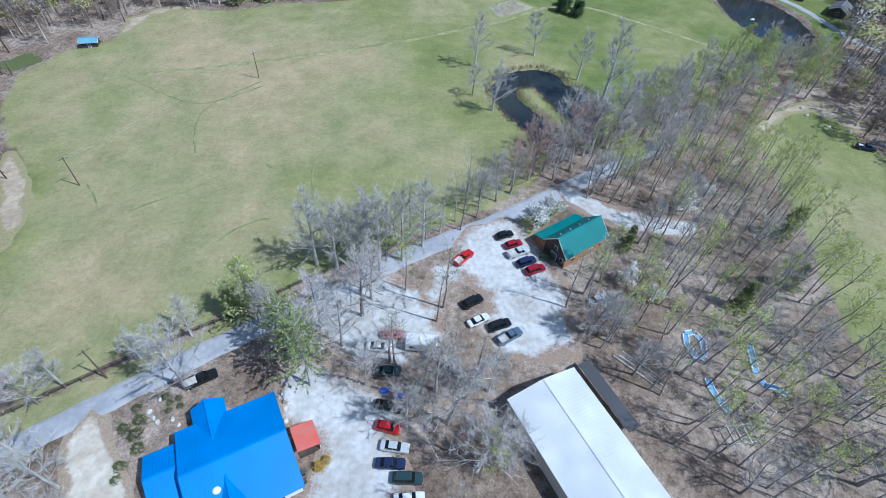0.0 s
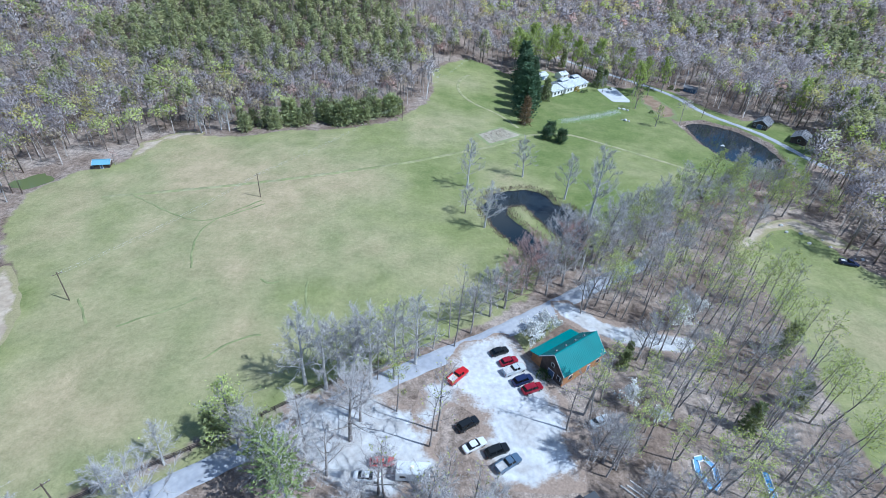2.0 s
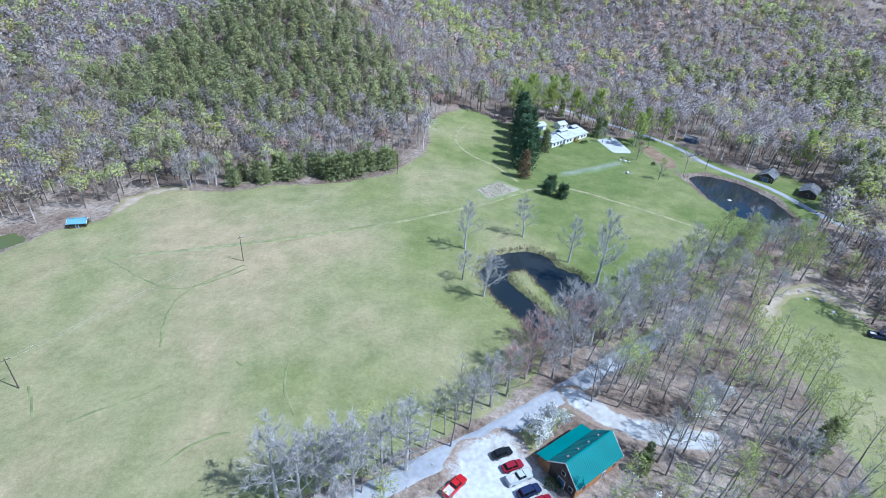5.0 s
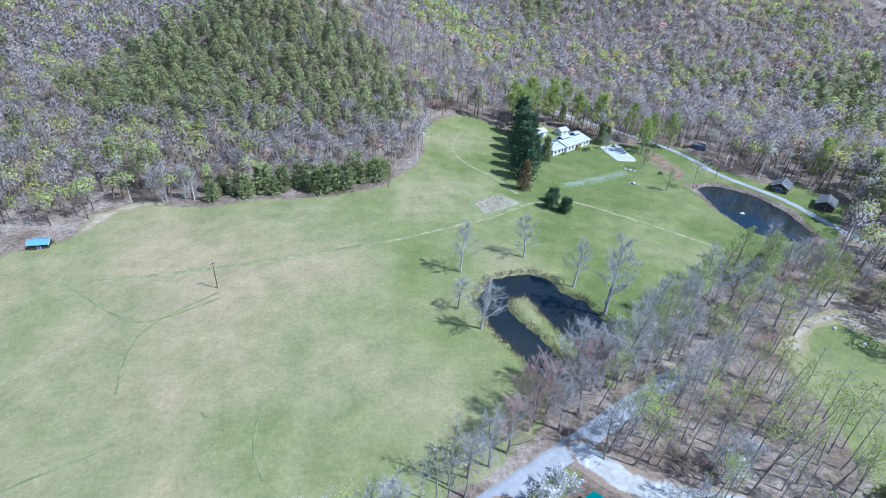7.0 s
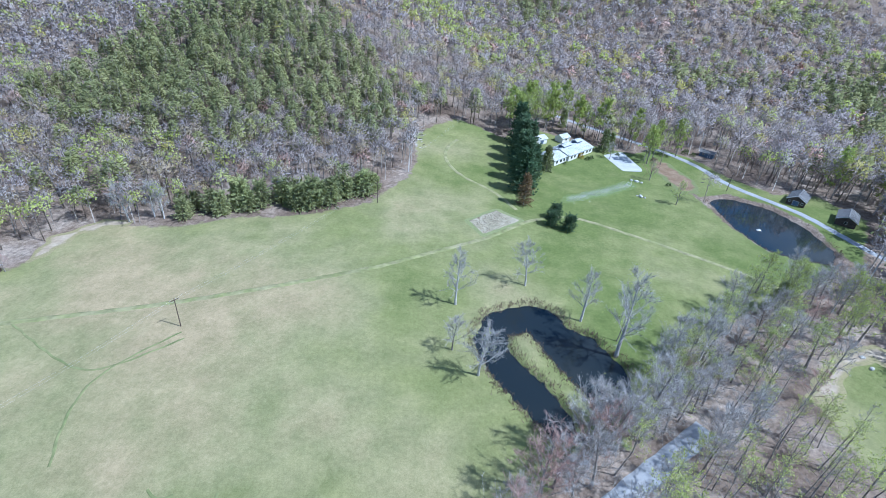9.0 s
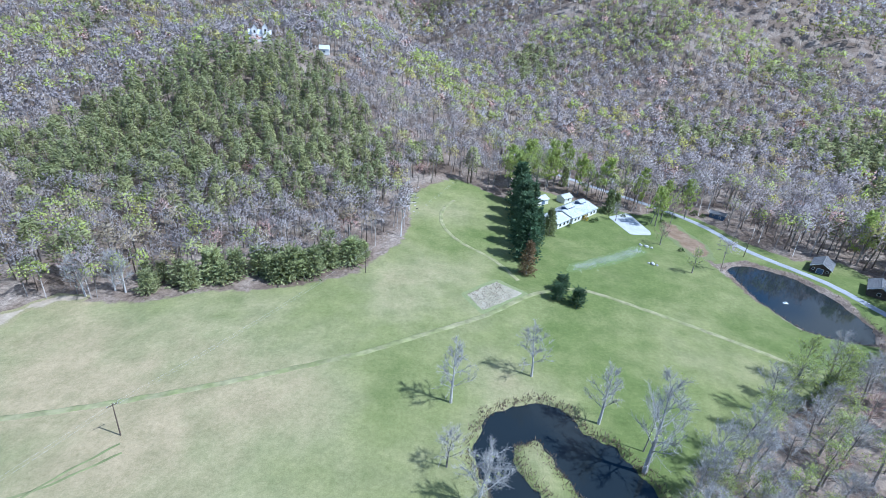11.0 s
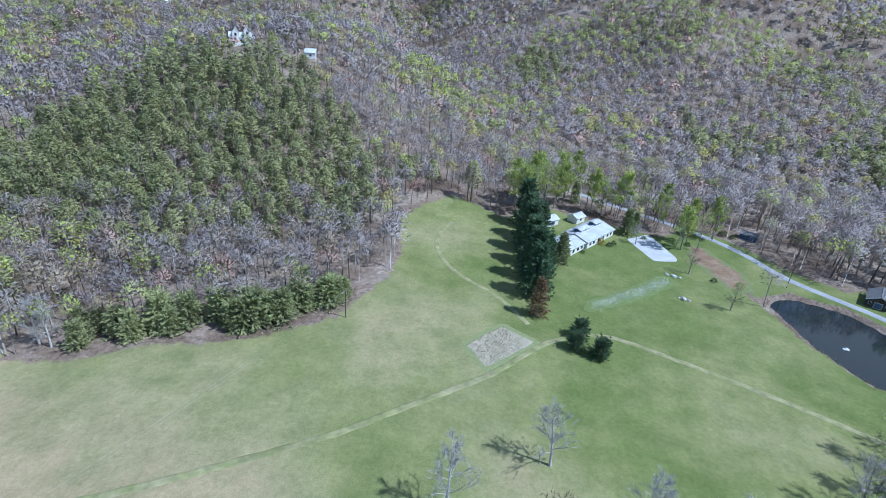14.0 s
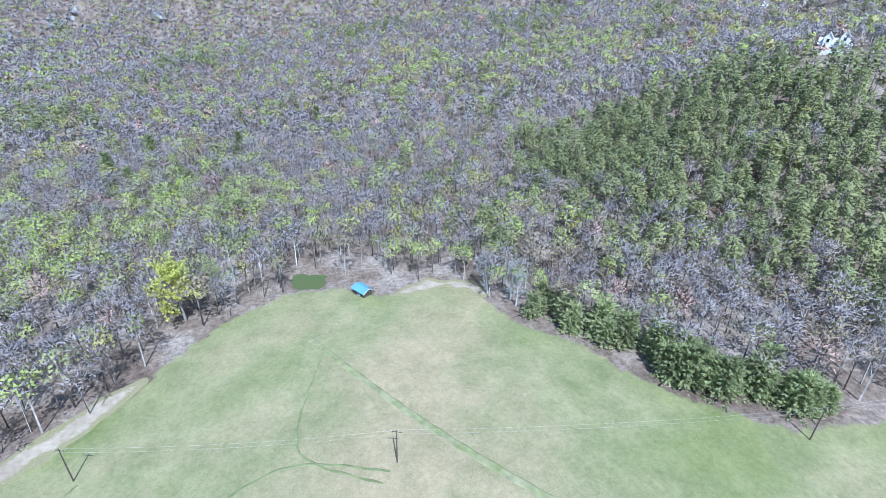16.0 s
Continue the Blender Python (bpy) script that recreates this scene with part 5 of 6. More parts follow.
gable("blue_roofed_porch", -34.2, 25.9, 122.5, 7.0, 4.6, 3.0, 4.5, M_WHITE, M_BLUE_ROOF, "gabled porch under a blue metal roof", "porch", trim=M_BLUE_ROOF, windows=(("e", 0, 1, 1.4, 1.3),), over=0.35)
gable("blue_roofed_porch", -25.6, 13.5, 122.5, 9.6, 4.2, 3.3, 4.7, M_WHITE, M_BLUE_ROOF, "gabled dormer wing under a blue metal roof", "porch", trim=M_BLUE_ROOF, over=0.35)
sky_dome = tagged(new("skylight"), "round white roof dome on the blue roof", "skylight")
sky_dome.matrix_world = pose(-29.0, 15.9, float(ground_z(-29, 16)) + 4.05, -17, 0, 32.5)
part("kerb", loft([[(q * math.cos(0.3927 * i), q * math.sin(0.3927 * i), h) for i in range(16)] for q, h in ((0.75, -0.4), (0.75, 0.35))]), M_WHITE, sky_dome)
part("dome", loft([[(q * math.cos(0.3927 * i), q * math.sin(0.3927 * i), h) for i in range(16)] for q, h in ((0.68, 0.353), (0.6, 0.5), (0.4, 0.63), (0.12, 0.7))]), M_LAMP_GLASS, sky_dome)

porch = tagged(new("red_roofed_porch"), "lean-to porch with a faded red metal roof", "porch")
porch.matrix_world = pose(-18.9, 25.4, float(ground_z(-18.9, 25.4)), 0, 0, 32.5)
part("roof_panel", prism([(-1.7, 2.95), (2.0, 2.3), (2.0, 2.42), (-1.7, 3.07)], -2.2, 2.2), M_RED_ROOF, porch)
for yy in (-2.0, 0, 2.0):
    part("post", block((1.75, 1.87, yy - 0.06, yy + 0.06, -0.3, 2.33)), M_WHITE, porch)
part("deck", block((-1.7, 1.95, -2.15, 2.15, -0.3, 0.12)), M_DARK_WOOD_AND_SHADE, porch)

gable("barn", 29.4, 22.2, -58.6, 36.0, 13.6, 4.2, 5.6, M_BEIGE, M_WHITE_ROOF, "long beige barn under a weathered white metal roof", "barn", 0.35, 0.6, doors=(("w", 0, 0, 3.4, 3.2),), windows=(("s", -10, 1.2, 1.2, 1), ("s", 0, 1.2, 1.2, 1), ("s", 8, 1.2, 1.2, 1)))
lean = tagged(new("barn_lean_to"), "low grey lean-to along the barn", "lean-to")
lean.matrix_world = pose(31.2, 37.4, float(ground_z(31, 37)), 0, 0, -58.6)
part("roof_panel", prism([(-7, 2.5), (7, 2.5), (7, 2.62), (-7, 2.62)], -0.3, 2.2), M_DARK_ROOF, lean)
for xx in (-6.7, -2.2, 2.2, 6.7):
    part("post", block((xx - 0.07, xx + 0.07, 1.95, 2.09, -0.4, 2.497)), M_DARK_WOOD_AND_SHADE, lean)

# near-black wood on the log gables: shade of the south-west end, as colour
lodge = gable("lodge", 30.2, 75.5, 39.2, 12.8, 6.7, 3.7, 6.9, M_LOG, M_GREEN_ROOF, "log lodge under a green metal roof with a lean-to side", "lodge", 0.42, 0.5, gable_mat=M_DARK_WOOD_AND_SHADE, doors=(("s", 2, 0, 1.0, 2.0), ("w", 0, 0, 1.8, 2.1)),
              windows=(("s", -4, 1, 1.2, 1.2), ("s", 5, 1, 1.2, 1.2), ("w", 0, 3.2, 0.9, 1.0), ("w", -2.2, 1, 1.0, 1.2)))
bm = bmesh.new()
v = [bm.verts.new(q) for z0, z1 in ((3.38, 2.62), (3.50, 2.74)) for q in ((-7.0, 3.70, z0), (6.4, 3.70, z0), (6.4, 6.4, z1), (-7.0, 6.4, z1))]
for f in ((0, 3, 2, 1), (4, 5, 6, 7), (0, 1, 5, 4), (1, 2, 6, 5), (2, 3, 7, 6), (3, 0, 4, 7)):
    bm.faces.new([v[i] for i in f])
part("lean_to_roof", bm, M_GREEN_ROOF, lodge)
part("lean_to_wall", block((-6.4, 5.9, 5.75, 5.95, -0.4, 2.7)), M_LOG, lodge)
for xx in (-6.4, 5.7):
    part("lean_to_wall", block((xx, xx + 0.2, 3.36, 5.747, -0.4, 2.72)), M_LOG, lodge)
for i in range(4):
    v = tagged(new("roof_vent"), "small grey vent on the green roof", "vent", "vents on the lodge roof")
    v.matrix_world = pose(30.2, 75.5, float(ground_z(30.2, 75.5)), 0, 0, 39.2) @ pose(-4.6 + 3.0 * i, 1.3, 5.86, -43.7, 0, 0)
    part("hood", block((-0.24, 0.24, -0.18, 0.18, -0.08, 0.2), bevel=0.04), M_GREY_ROOF, v)
    part("flashing", block((-0.45, 0.45, -0.32, 0.32, -0.12, -0.083)), M_GREY_ROOF, v)

# ---- the white house beyond the lawn, the cabins and the house on the hill ----
gable("white_house", 60.6, 293.5, 48.5, 23, 12.0, 2.9, 4.6, M_WHITE, M_WHITE_ROOF, "long low white house with a white metal roof", windows=[("s", q, 0.8, 1.6, 1.4) for q in (-9, -6, -2, 2, 6, 9)], lift=-0.2)
gable("white_house_wing", 48.6, 280.0, 48.5, 10.5, 10.5, 2.8, 4.2, M_WHITE, M_WHITE_ROOF, "white wing of the low house", windows=[("s", q, 0.8, 1.6, 1.4) for q in (-3, 0.5, 3.5)], lift=-0.2)
for dx, ln in ((-5, 7.0), (6.5, 5.0)):
    m = pose(60.6, 293.5, 0, 0, 0, 48.5) @ Vector((dx, 1.0, 0))
    gable("clerestory", m.x, m.y, 48.5, ln, 3.2, 5.4, 5.9, M_SLATE_BLUE, M_WHITE_ROOF, "clerestory box on the white roof", "clerestory", 0.4, 0.5, lift=-0.2, sink=-3.6, windows=[("s", 0, 4.75, ln - 0.6, 0.6)])
gable("garage", 44.6, 303.0, 40, 7.6, 5.6, 2.6, 3.8, M_WHITE, M_WHITE_ROOF, "small white garage behind the pines", "garage", doors=(("s", 0, 0, 2.6, 2.1),))
gable("outbuilding", 58.6, 310, 45, 6.5, 5, 2.6, 3.8, M_WHITE, M_WHITE_ROOF, "small white-roofed outbuilding behind the house", "outbuilding", windows=(("s", 0, 1, 1.4, 1.2),))
gable("cabin", 156.5, 255.0, 50, 10.5, 7, 2.7, 4.6, M_DARK_WOOD_AND_SHADE, M_GREY_ROOF, "dark timber cabin beside the lane", "cabin", doors=(("w", 0, 0, 2.4, 2.2), ("s", 4, 0, 1.0, 2.0)), windows=(("w", -2.4, 1, 0.9, 1), ("w", 2.4, 1, 0.9, 1), ("s", 0, 1, 1.4, 1.1), ("s", -3, 1, 1.2, 1.1)))
gable("cabin", 167.0, 237.5, 52, 11, 7, 2.7, 4.4, M_DARK_WOOD_AND_SHADE, M_GREY_ROOF, "dark cabin with a porch by the big pond", "cabin", windows=(("w", 0, 1, 1.2, 1.1), ("s", 2, 1, 1.2, 1.1), ("s", -3, 1, 1.2, 1.1)))
gable("shed", 137.0, 307.5, -38, 7, 4, 2.4, 3.3, M_SLATE_BLUE, M_GREY_ROOF, "slate-blue garden shed at the wood's edge", "shed", doors=(("s", 1.5, 0, 1.2, 1.9),), windows=(("s", -1.5, 1, 1.1, 0.9),))
gable("hill_house", -146, 441, 22, 15, 8, 4.8, 7.6, M_WHITE, M_WHITE_ROOF, "white house on the hilltop above the pines", windows=[("s", q, 1.4, 1.4, 1.8) for q in (-5, 0, 5)])
for dx in (-3.6, 3.6):
    m = pose(-146, 441, 0, 0, 0, 22) @ Vector((dx, -2.4, 0))
    gable("hill_house_gable", m.x, m.y, 112, 5.5, 4, 8.6, 11.2, M_WHITE, M_WHITE_ROOF, "tall white gable of the hilltop house", "house", 0.3, 0.5, windows=(("w", 0, 6.2, 1.4, 1.8),))
gable("white_cottage", -93, 415, 10, 6, 5, 3.6, 5.6, M_WHITE, M_WHITE_ROOF, "small white cottage among the trees", "cottage", windows=(("s", 0, 1.2, 1.4, 1.2),))
hut = gable("field_hut", -134.5, 161, 20, 5.2, 3.8, 2.0, 2.9, M_DARK_WOOD_AND_SHADE, M_TARP, "low field hut under a blue tarp roof", "hut", 0.5, 0.8, doors=(("s", 0, 0, 1.0, 1.8),))


# ---- vehicles ----
def vehicle(kind, mat, x, y, turn, label):
    """A parked car, wagon, van or pickup, nose along its own x."""
    L, W, H, hood = {"sedan": (4.8, 1.8, 1.42, 0.92), "suv": (4.8, 1.9, 1.75, 1.05), "wagon": (4.4, 1.78, 1.5, 0.95), "pickup": (5.5, 1.95, 1.8, 1.08)}[kind]
    ob = tagged(new(kind if kind != "wagon" else "hatchback"), label, "car" if kind != "pickup" else "pickup truck", "parked cars")
    ob.matrix_world = pose(x, y, float(ground_z(x, y)) + 0.08, 0, 0, turn)
    h, w = L / 2, W / 2

    def ring(px, ww, lo, hi):
        return [(px, -ww * 0.9, lo), (px, -ww, lo + 0.16), (px, -ww, hi - 0.16), (px, -ww * 0.88, hi), (px, ww * 0.88, hi), (px, ww, hi - 0.16), (px, ww, lo + 0.16), (px, ww * 0.9, lo)]

    deck = hood if kind in ("sedan", "pickup") else hood + 0.04
    part("body", loft([ring(h, w * 0.78, 0.32, hood * 0.74), ring(h - 0.14, w * 0.93, 0.24, hood * 0.84), ring(h - 0.7, w, 0.22, hood * 0.94), ring(h - 1.4, w, 0.22, hood), ring(0, w, 0.22, hood + 0.03),
                       ring(-h + 0.8, w, 0.22, deck), ring(-h + 0.15, w * 0.95, 0.26, deck * 0.97), ring(-h, w * 0.84, 0.34, deck * 0.88)]), mat, ob)
    lo = hood - 0.03
    x0, x1, x2, x3 = {"sedan": (h - 1.35, h - 2.05, -h + 1.45, -h + 0.75), "suv": (h - 1.25, h - 1.85, -h + 0.55, -h + 0.15), "wagon": (h - 1.2, h - 1.85, -h + 0.75, -h + 0.25), "pickup": (h - 1.45, h - 2.05, -0.35, -0.62)}[kind]
    g = W * 0.41

    def pane(p):
        bm = bmesh.new()
        bm.faces.new([bm.verts.new(q) for q in p])
        r = bmesh.ops.solidify(bm, geom=list(bm.faces), thickness=0.03)
        return bm

    top = H - 0.05
    part("windscreen", pane([(x0, -g, lo), (x0, g, lo), (x1, g * 0.86, top), (x1, -g * 0.86, top)]), M_GLASS, ob)
    part("rear_window", pane([(x3, g, lo), (x3, -g, lo), (x2, -g * 0.86, top), (x2, g * 0.86, top)]), M_GLASS, ob)
    for s in (-1, 1):
        part("side_window", pane([(x0 - 0.03, s * g * 1.03, lo), (x1 - 0.02, s * g * 0.9, top), (x2 + 0.02, s * g * 0.9, top), (x3 + 0.03, s * g * 1.03, lo)]), M_GLASS, ob)
        part("pillar", block(((x1 + x2) / 2 - 0.05, (x1 + x2) / 2 + 0.05, s * g * 0.97 - 0.05, s * g * 0.97 + 0.05, lo, top)), mat, ob)
        part("headlight", block((h - 0.1, h + 0.015, s * w * 0.62 - 0.18, s * w * 0.62 + 0.18, hood * 0.58, hood * 0.72), bevel=0.02), M_LAMP_GLASS, ob)
        part("tail_light", block((-h - 0.015, -h + 0.1, s * w * 0.66 - 0.14, s * w * 0.66 + 0.14, hood * 0.62, hood * 0.8), bevel=0.02), M_TAIL, ob)
        part("mirror", block((x0 - 0.2, x0 - 0.06, s * (w + 0.09) - 0.09, s * (w + 0.09) + 0.09, lo + 0.02, lo + 0.17), bevel=0.03), mat, ob)
        for px in (h - 0.88, -h + 0.95):
            t = part("wheel", wheel_bm(0.33 if kind == "sedan" else 0.37, 0.22), M_RUBBER, ob)
            t.location = (px, s * (w - 0.1), 0.33 if kind == "sedan" else 0.37)
            part("rim", wheel_bm(0.2, 0.24, 10), M_CHROME, t)
    part("roof", loft([[(x1 + 0.06, -g * 0.84, top), (x1 + 0.06, g * 0.84, top), (x1 - 0.1, g * 0.8, H), (x1 - 0.1, -g * 0.8, H)], [(x2 - 0.06, -g * 0.84, top), (x2 - 0.06, g * 0.84, top), (x2 + 0.12, g * 0.8, H - 0.01), (x2 + 0.12, -g * 0.8, H - 0.01)]]), mat, ob)
    if kind == "pickup":
        for s in (-1, 1):
            part("bed_side", block((-h + 0.12, -0.75, s * (w - 0.09) - 0.06, s * (w - 0.09) + 0.06, deck - 0.05, deck + 0.34), bevel=0.03), mat, ob)
        part("tailgate", block((-h + 0.06, -h + 0.14, -w + 0.16, w - 0.16, deck - 0.05, deck + 0.34), bevel=0.02), mat, ob)
        part("bed_floor", block((-h + 0.15, -0.75, -w + 0.16, w - 0.16, deck - 0.02, deck + 0.035)), M_STONE, ob, "pale littered truck bed")
    return ob


RED, DARK_RED, BLACK, NAVY, SILVER, WHITE_P, STEEL, GREEN_P = (paint(n, c) for n, c in (("red_paint", (0.55, 0.015, 0.02)), ("dark_red_paint", (0.30, 0.012, 0.03)), ("black_paint", (0.012, 0.014, 0.016)), ("navy_paint", (0.02, 0.03, 0.09)),
    ("silver_paint", (0.55, 0.58, 0.60)), ("white_car_paint", (0.74, 0.75, 0.76)), ("steel_blue_paint", (0.10, 0.15, 0.22)), ("dark_green_paint", (0.03, 0.06, 0.065))))
for kind, mat, x, y, turn, text in (
        ("wagon", BLACK, 14.2, 76.9, 28, "black hatchback on white gravel"), ("wagon", DARK_RED, 16.2, 74.2, 28, "dark red hatchback on white gravel"), ("pickup", SILVER, 17.3, 71.8, 30, "silver pickup with a loaded bed"),
        ("suv", NAVY, 19.0, 69.1, 30, "dark blue estate car on white gravel"), ("suv", DARK_RED, 20.9, 67.1, 28, "dark red estate car in front of the lodge"), ("pickup", RED, 5.0, 68.6, 52, "bright red pickup parked on bare earth"),
        ("suv", BLACK, 7.4, 56.7, 38, "black off-roader on bare earth"), ("sedan", WHITE_P, 8.8, 52.3, 34, "white saloon car at the gravel's edge"), ("suv", BLACK, 13.0, 51.6, 28, "small black off-roader on gravel"),
        ("pickup", STEEL, 15.0, 49.2, 38, "steel-blue pickup on gravel"), ("wagon", RED, -5.8, 28.9, -8, "red coupe beside the forecourt"), ("sedan", SILVER, -4.3, 25.8, -2, "silver saloon beside the forecourt"),
        ("sedan", NAVY, -4.6, 23.1, 4, "dark blue saloon beside the forecourt"), ("suv", GREEN_P, -1.6, 21.1, 4, "dark green estate car under a bare tree"), ("sedan", WHITE_P, -1.0, 18.2, 10, "white saloon beside the forecourt"),
        ("sedan", WHITE_P, -9.9, 44.1, 2, "white saloon car under bare trees"), ("wagon", RED, -7.8, 47.1, 8, "red car half hidden by branches"), ("sedan", BLACK, -6.4, 32.6, -8, "black saloon under a bare tree"),
        ("sedan", GREEN_P, -7.4, 39.3, 8, "dark saloon under bare trees"), ("pickup", NAVY, 125, 128.8, -12, "dark pickup at the paddock's edge"), ("sedan", SILVER, 34.0, 60.5, 30, "silver car half hidden in the woods' edge"), ("pickup", BLACK, -40.2, 34.6, 36, "black pickup half hidden under a tree")):
    vehicle(kind, mat, x, y, turn, text)

trailer = tagged(new("camper_trailer"), "white box trailer with a dirty roof", "trailer")
trailer.matrix_world = pose(-2.0, 45.2, float(ground_z(-2, 45.2)) + 0.08, 0, 0, 2)
part("box", block((-3.0, 3.0, -1.25, 1.25, 0.55, 2.85), bevel=0.12), M_WHITE_ROOF, trailer)
part("roof_hatch", block((-0.6, 0.1, -0.35, 0.35, 2.853, 2.99), bevel=0.03), M_LAMP_GLASS, trailer)
part("drawbar", block((3.0, 4.1, -0.06, 0.06, 0.45, 0.57)), M_RUBBER, trailer)
for s in (-1, 1):
    for px in (-0.5, 0.4):
        t = part("wheel", wheel_bm(0.35, 0.24), M_RUBBER, trailer)
        t.location = (px, s * 1.15, 0.35)
        part("rim", wheel_bm(0.2, 0.26, 10), M_CHROME, t)
    part("side_window", block((-2.2, -1.2, s * 1.26 - 0.02, s * 1.26 + 0.02, 1.5, 2.1)), M_GLASS, trailer)
part("door", block((1.4, 2.1, -1.275, -1.252, 0.7, 2.5)), M_WHITE, trailer)


# ---- poles, wires and the fence ----
def pole(x, y, tall, turn, label="weathered wooden utility pole with a crossarm"):
    ob = tagged(new("utility_pole"), label, "utility pole", "utility poles")
    ob.matrix_world = pose(x, y, float(ground_z(x, y)), 0, 0, turn)
    circ = lambda q, h: [(q * math.cos(0.785 * i), q * math.sin(0.785 * i), h) for i in range(8)]
    part("mast", loft([circ(0.15, -0.5), circ(0.13, tall * 0.5), circ(0.09, tall)]), M_TAR, ob)
    part("crossarm", block((-1.1, 1.1, 0.113, 0.233, tall - 0.75, tall - 0.62), bevel=0.01), M_TAR, ob)
    for px in (-1.0, 0.45, 1.0):
        part("insulator", loft([[(px + q * math.cos(1.047 * i), 0.173 + q * math.sin(1.047 * i), tall - h) for i in range(6)] for q, h in ((0.06, 0.617), (0.08, 0.52), (0.04, 0.45))]), M_STONE, ob)
    return ob


POLES = [(-57.5, 33.8, 9.5), (-93.6, 85.2, 9.0), (-65.6, 141.2, 9.0), (-27.2, 217.2, 9.0), (8, 313, 9.0), (128, 262, 9.0)]
for x, y, tall in POLES:
    pole(x, y, tall, 55)
for (ax, ay, ah), (bx, by, bh) in ((POLES[1], POLES[2]), (POLES[2], POLES[3]), (POLES[3], POLES[4])):
    for off in (-0.6, 0.6):
        bag, pts = Bag(), []
        za, zb = float(ground_z(ax, ay)) + ah - 0.5, float(ground_z(bx, by)) + bh - 0.5
        for i in range(15):
            f = i / 14
            pts.append((ax + (bx - ax) * f + off * 0.5, ay + (by - ay) * f - off * 0.8, za + (zb - za) * f - 5.0 * f * (1 - f)))
        tube(bag, pts, [0.012] * 15, 4, 0)
        tagged(new("overhead_wire", bag.mesh("overhead_wire", [M_STONE])), "thin overhead wire between the field poles", "wire", "overhead wires")

fence = tagged(new("rail_fence"), "dark wooden three-rail fence along the lane", "fence")
post_me = rail_me = None
FENCE = [(-84, 15), (-71.5, 25.3), (-58.1, 35.6), (-46.8, 43.7), (-40.6, 48), (-27.8, 58.6), (-20, 64.5), (-10, 72)]
fl = np.array(FENCE, float)
cum = np.r_[0, np.cumsum(np.hypot(*np.diff(fl, axis=0).T))]
marks = [(float(np.interp(s, cum, fl[:, 0])), float(np.interp(s, cum, fl[:, 1]))) for s in np.arange(0, cum[-1], 2.6)]
for i, (x, y) in enumerate(marks):
    z = float(ground_z(x, y))
    if post_me is None:
        p = part("post", block((-0.08, 0.08, -0.08, 0.08, -0.3, 1.4), bevel=0.015), M_DARK_WOOD_AND_SHADE, fence)
        post_me = p.data
    else:
        p = new("post", post_me)
        p.parent = fence
    p.location = (x, y, z)
    if i + 1 < len(marks):
        nx, ny = marks[i + 1]
        nz = float(ground_z(nx, ny))
        d = Vector((nx - x, ny - y, nz - z))
        for hgt in (0.4, 0.82, 1.22):
            if rail_me is None:
                r = part("rail", block((0, 2.6, 0.083, 0.125, -0.08, 0.08)), M_DARK_WOOD_AND_SHADE, fence)
                rail_me = r.data
            else:
                r = new("rail", rail_me)
                r.parent = fence
            r.matrix_basis = Matrix.Translation((x, y, z + hgt)) @ d.to_track_quat("X", "Z").to_matrix().to_4x4() @ Matrix.Diagonal((d.length / 2.6, 1, 1, 1))


# ---- the miniature golf course in the woods ----
def golf_lane(points, wide, label):
    ob = tagged(new("minigolf_lane"), label, "minigolf lane", "minigolf course")
    ob.matrix_world = pose(points[0][0], points[0][1], float(ground_z(*points[0])) + 0.05)
    for (ax, ay), (bx, by) in zip(points[:-1], points[1:]):
        d = Vector((bx - ax, by - ay, 0))
        m = Matrix.Translation((ax - points[0][0], ay - points[0][1], 0)) @ pose(0, 0, 0, 0, 0, math.degrees(math.atan2(d.y, d.x)))
        base = part("lane_bed", block((0, d.length, -wide / 2, wide / 2, -0.1, 0.16)), M_FELT, ob)
        base.matrix_basis = m
        for s in (-1, 1):
            k = part("kerb", block((0.05, d.length - 0.05, s * (wide / 2 + 0.09) - 0.085, s * (wide / 2 + 0.09) + 0.085, -0.1, 0.3), bevel=0.02), M_WHITE, ob)
            k.matrix_basis = m
    return ob


golf_lane([(51.9, 48.6), (50.6, 51.6), (51, 54.2), (52.7, 54.8), (54.1, 53.0), (53.7, 49.9), (52.4, 48.6)], 0.9, "looped blue and white minigolf lane on leaf litter")
golf_lane([(52.7, 44.4), (52.8, 42.4), (53.7, 39.9), (54.8, 37.9)], 1.0, "curved blue minigolf lane on leaf litter")
golf_lane([(63.6, 53), (63.2, 50), (62.7, 46.6)], 1.0, "straight blue minigolf lane under tall trees")
golf_lane([(62.9, 45.2), (63.6, 44.2), (65.6, 43.8), (67, 42.4)], 0.9, "angled blue minigolf lane under tall trees")

for x, y, turn in ((54.5, 33.2, 12), (59.2, 37.4, 40)):
    ob = tagged(new("timber_frame"), "weathered open timber frame on the leaf litter", "timber frame", "timber frames")
    ob.matrix_world = pose(x, y, float(ground_z(x, y)), 0, 0, turn)
    for px, py in ((-2.4, -1.5), (2.4, -1.5), (2.4, 1.5), (-2.4, 1.5)):
        part("post", block((px - 0.08, px + 0.08, py - 0.08, py + 0.08, -0.3, 2.1)), M_STONE, ob)
    for py in (-1.5, 1.5):
        part("beam", block((-2.6, 2.6, py - 0.07, py + 0.07, 2.103, 2.28)), M_STONE, ob)
    for px in (-2.2, -0.75, 0.75, 2.2):
        part("rafter", block((px - 0.06, px + 0.06, -1.75, 1.75, 2.283, 2.42)), M_STONE, ob)

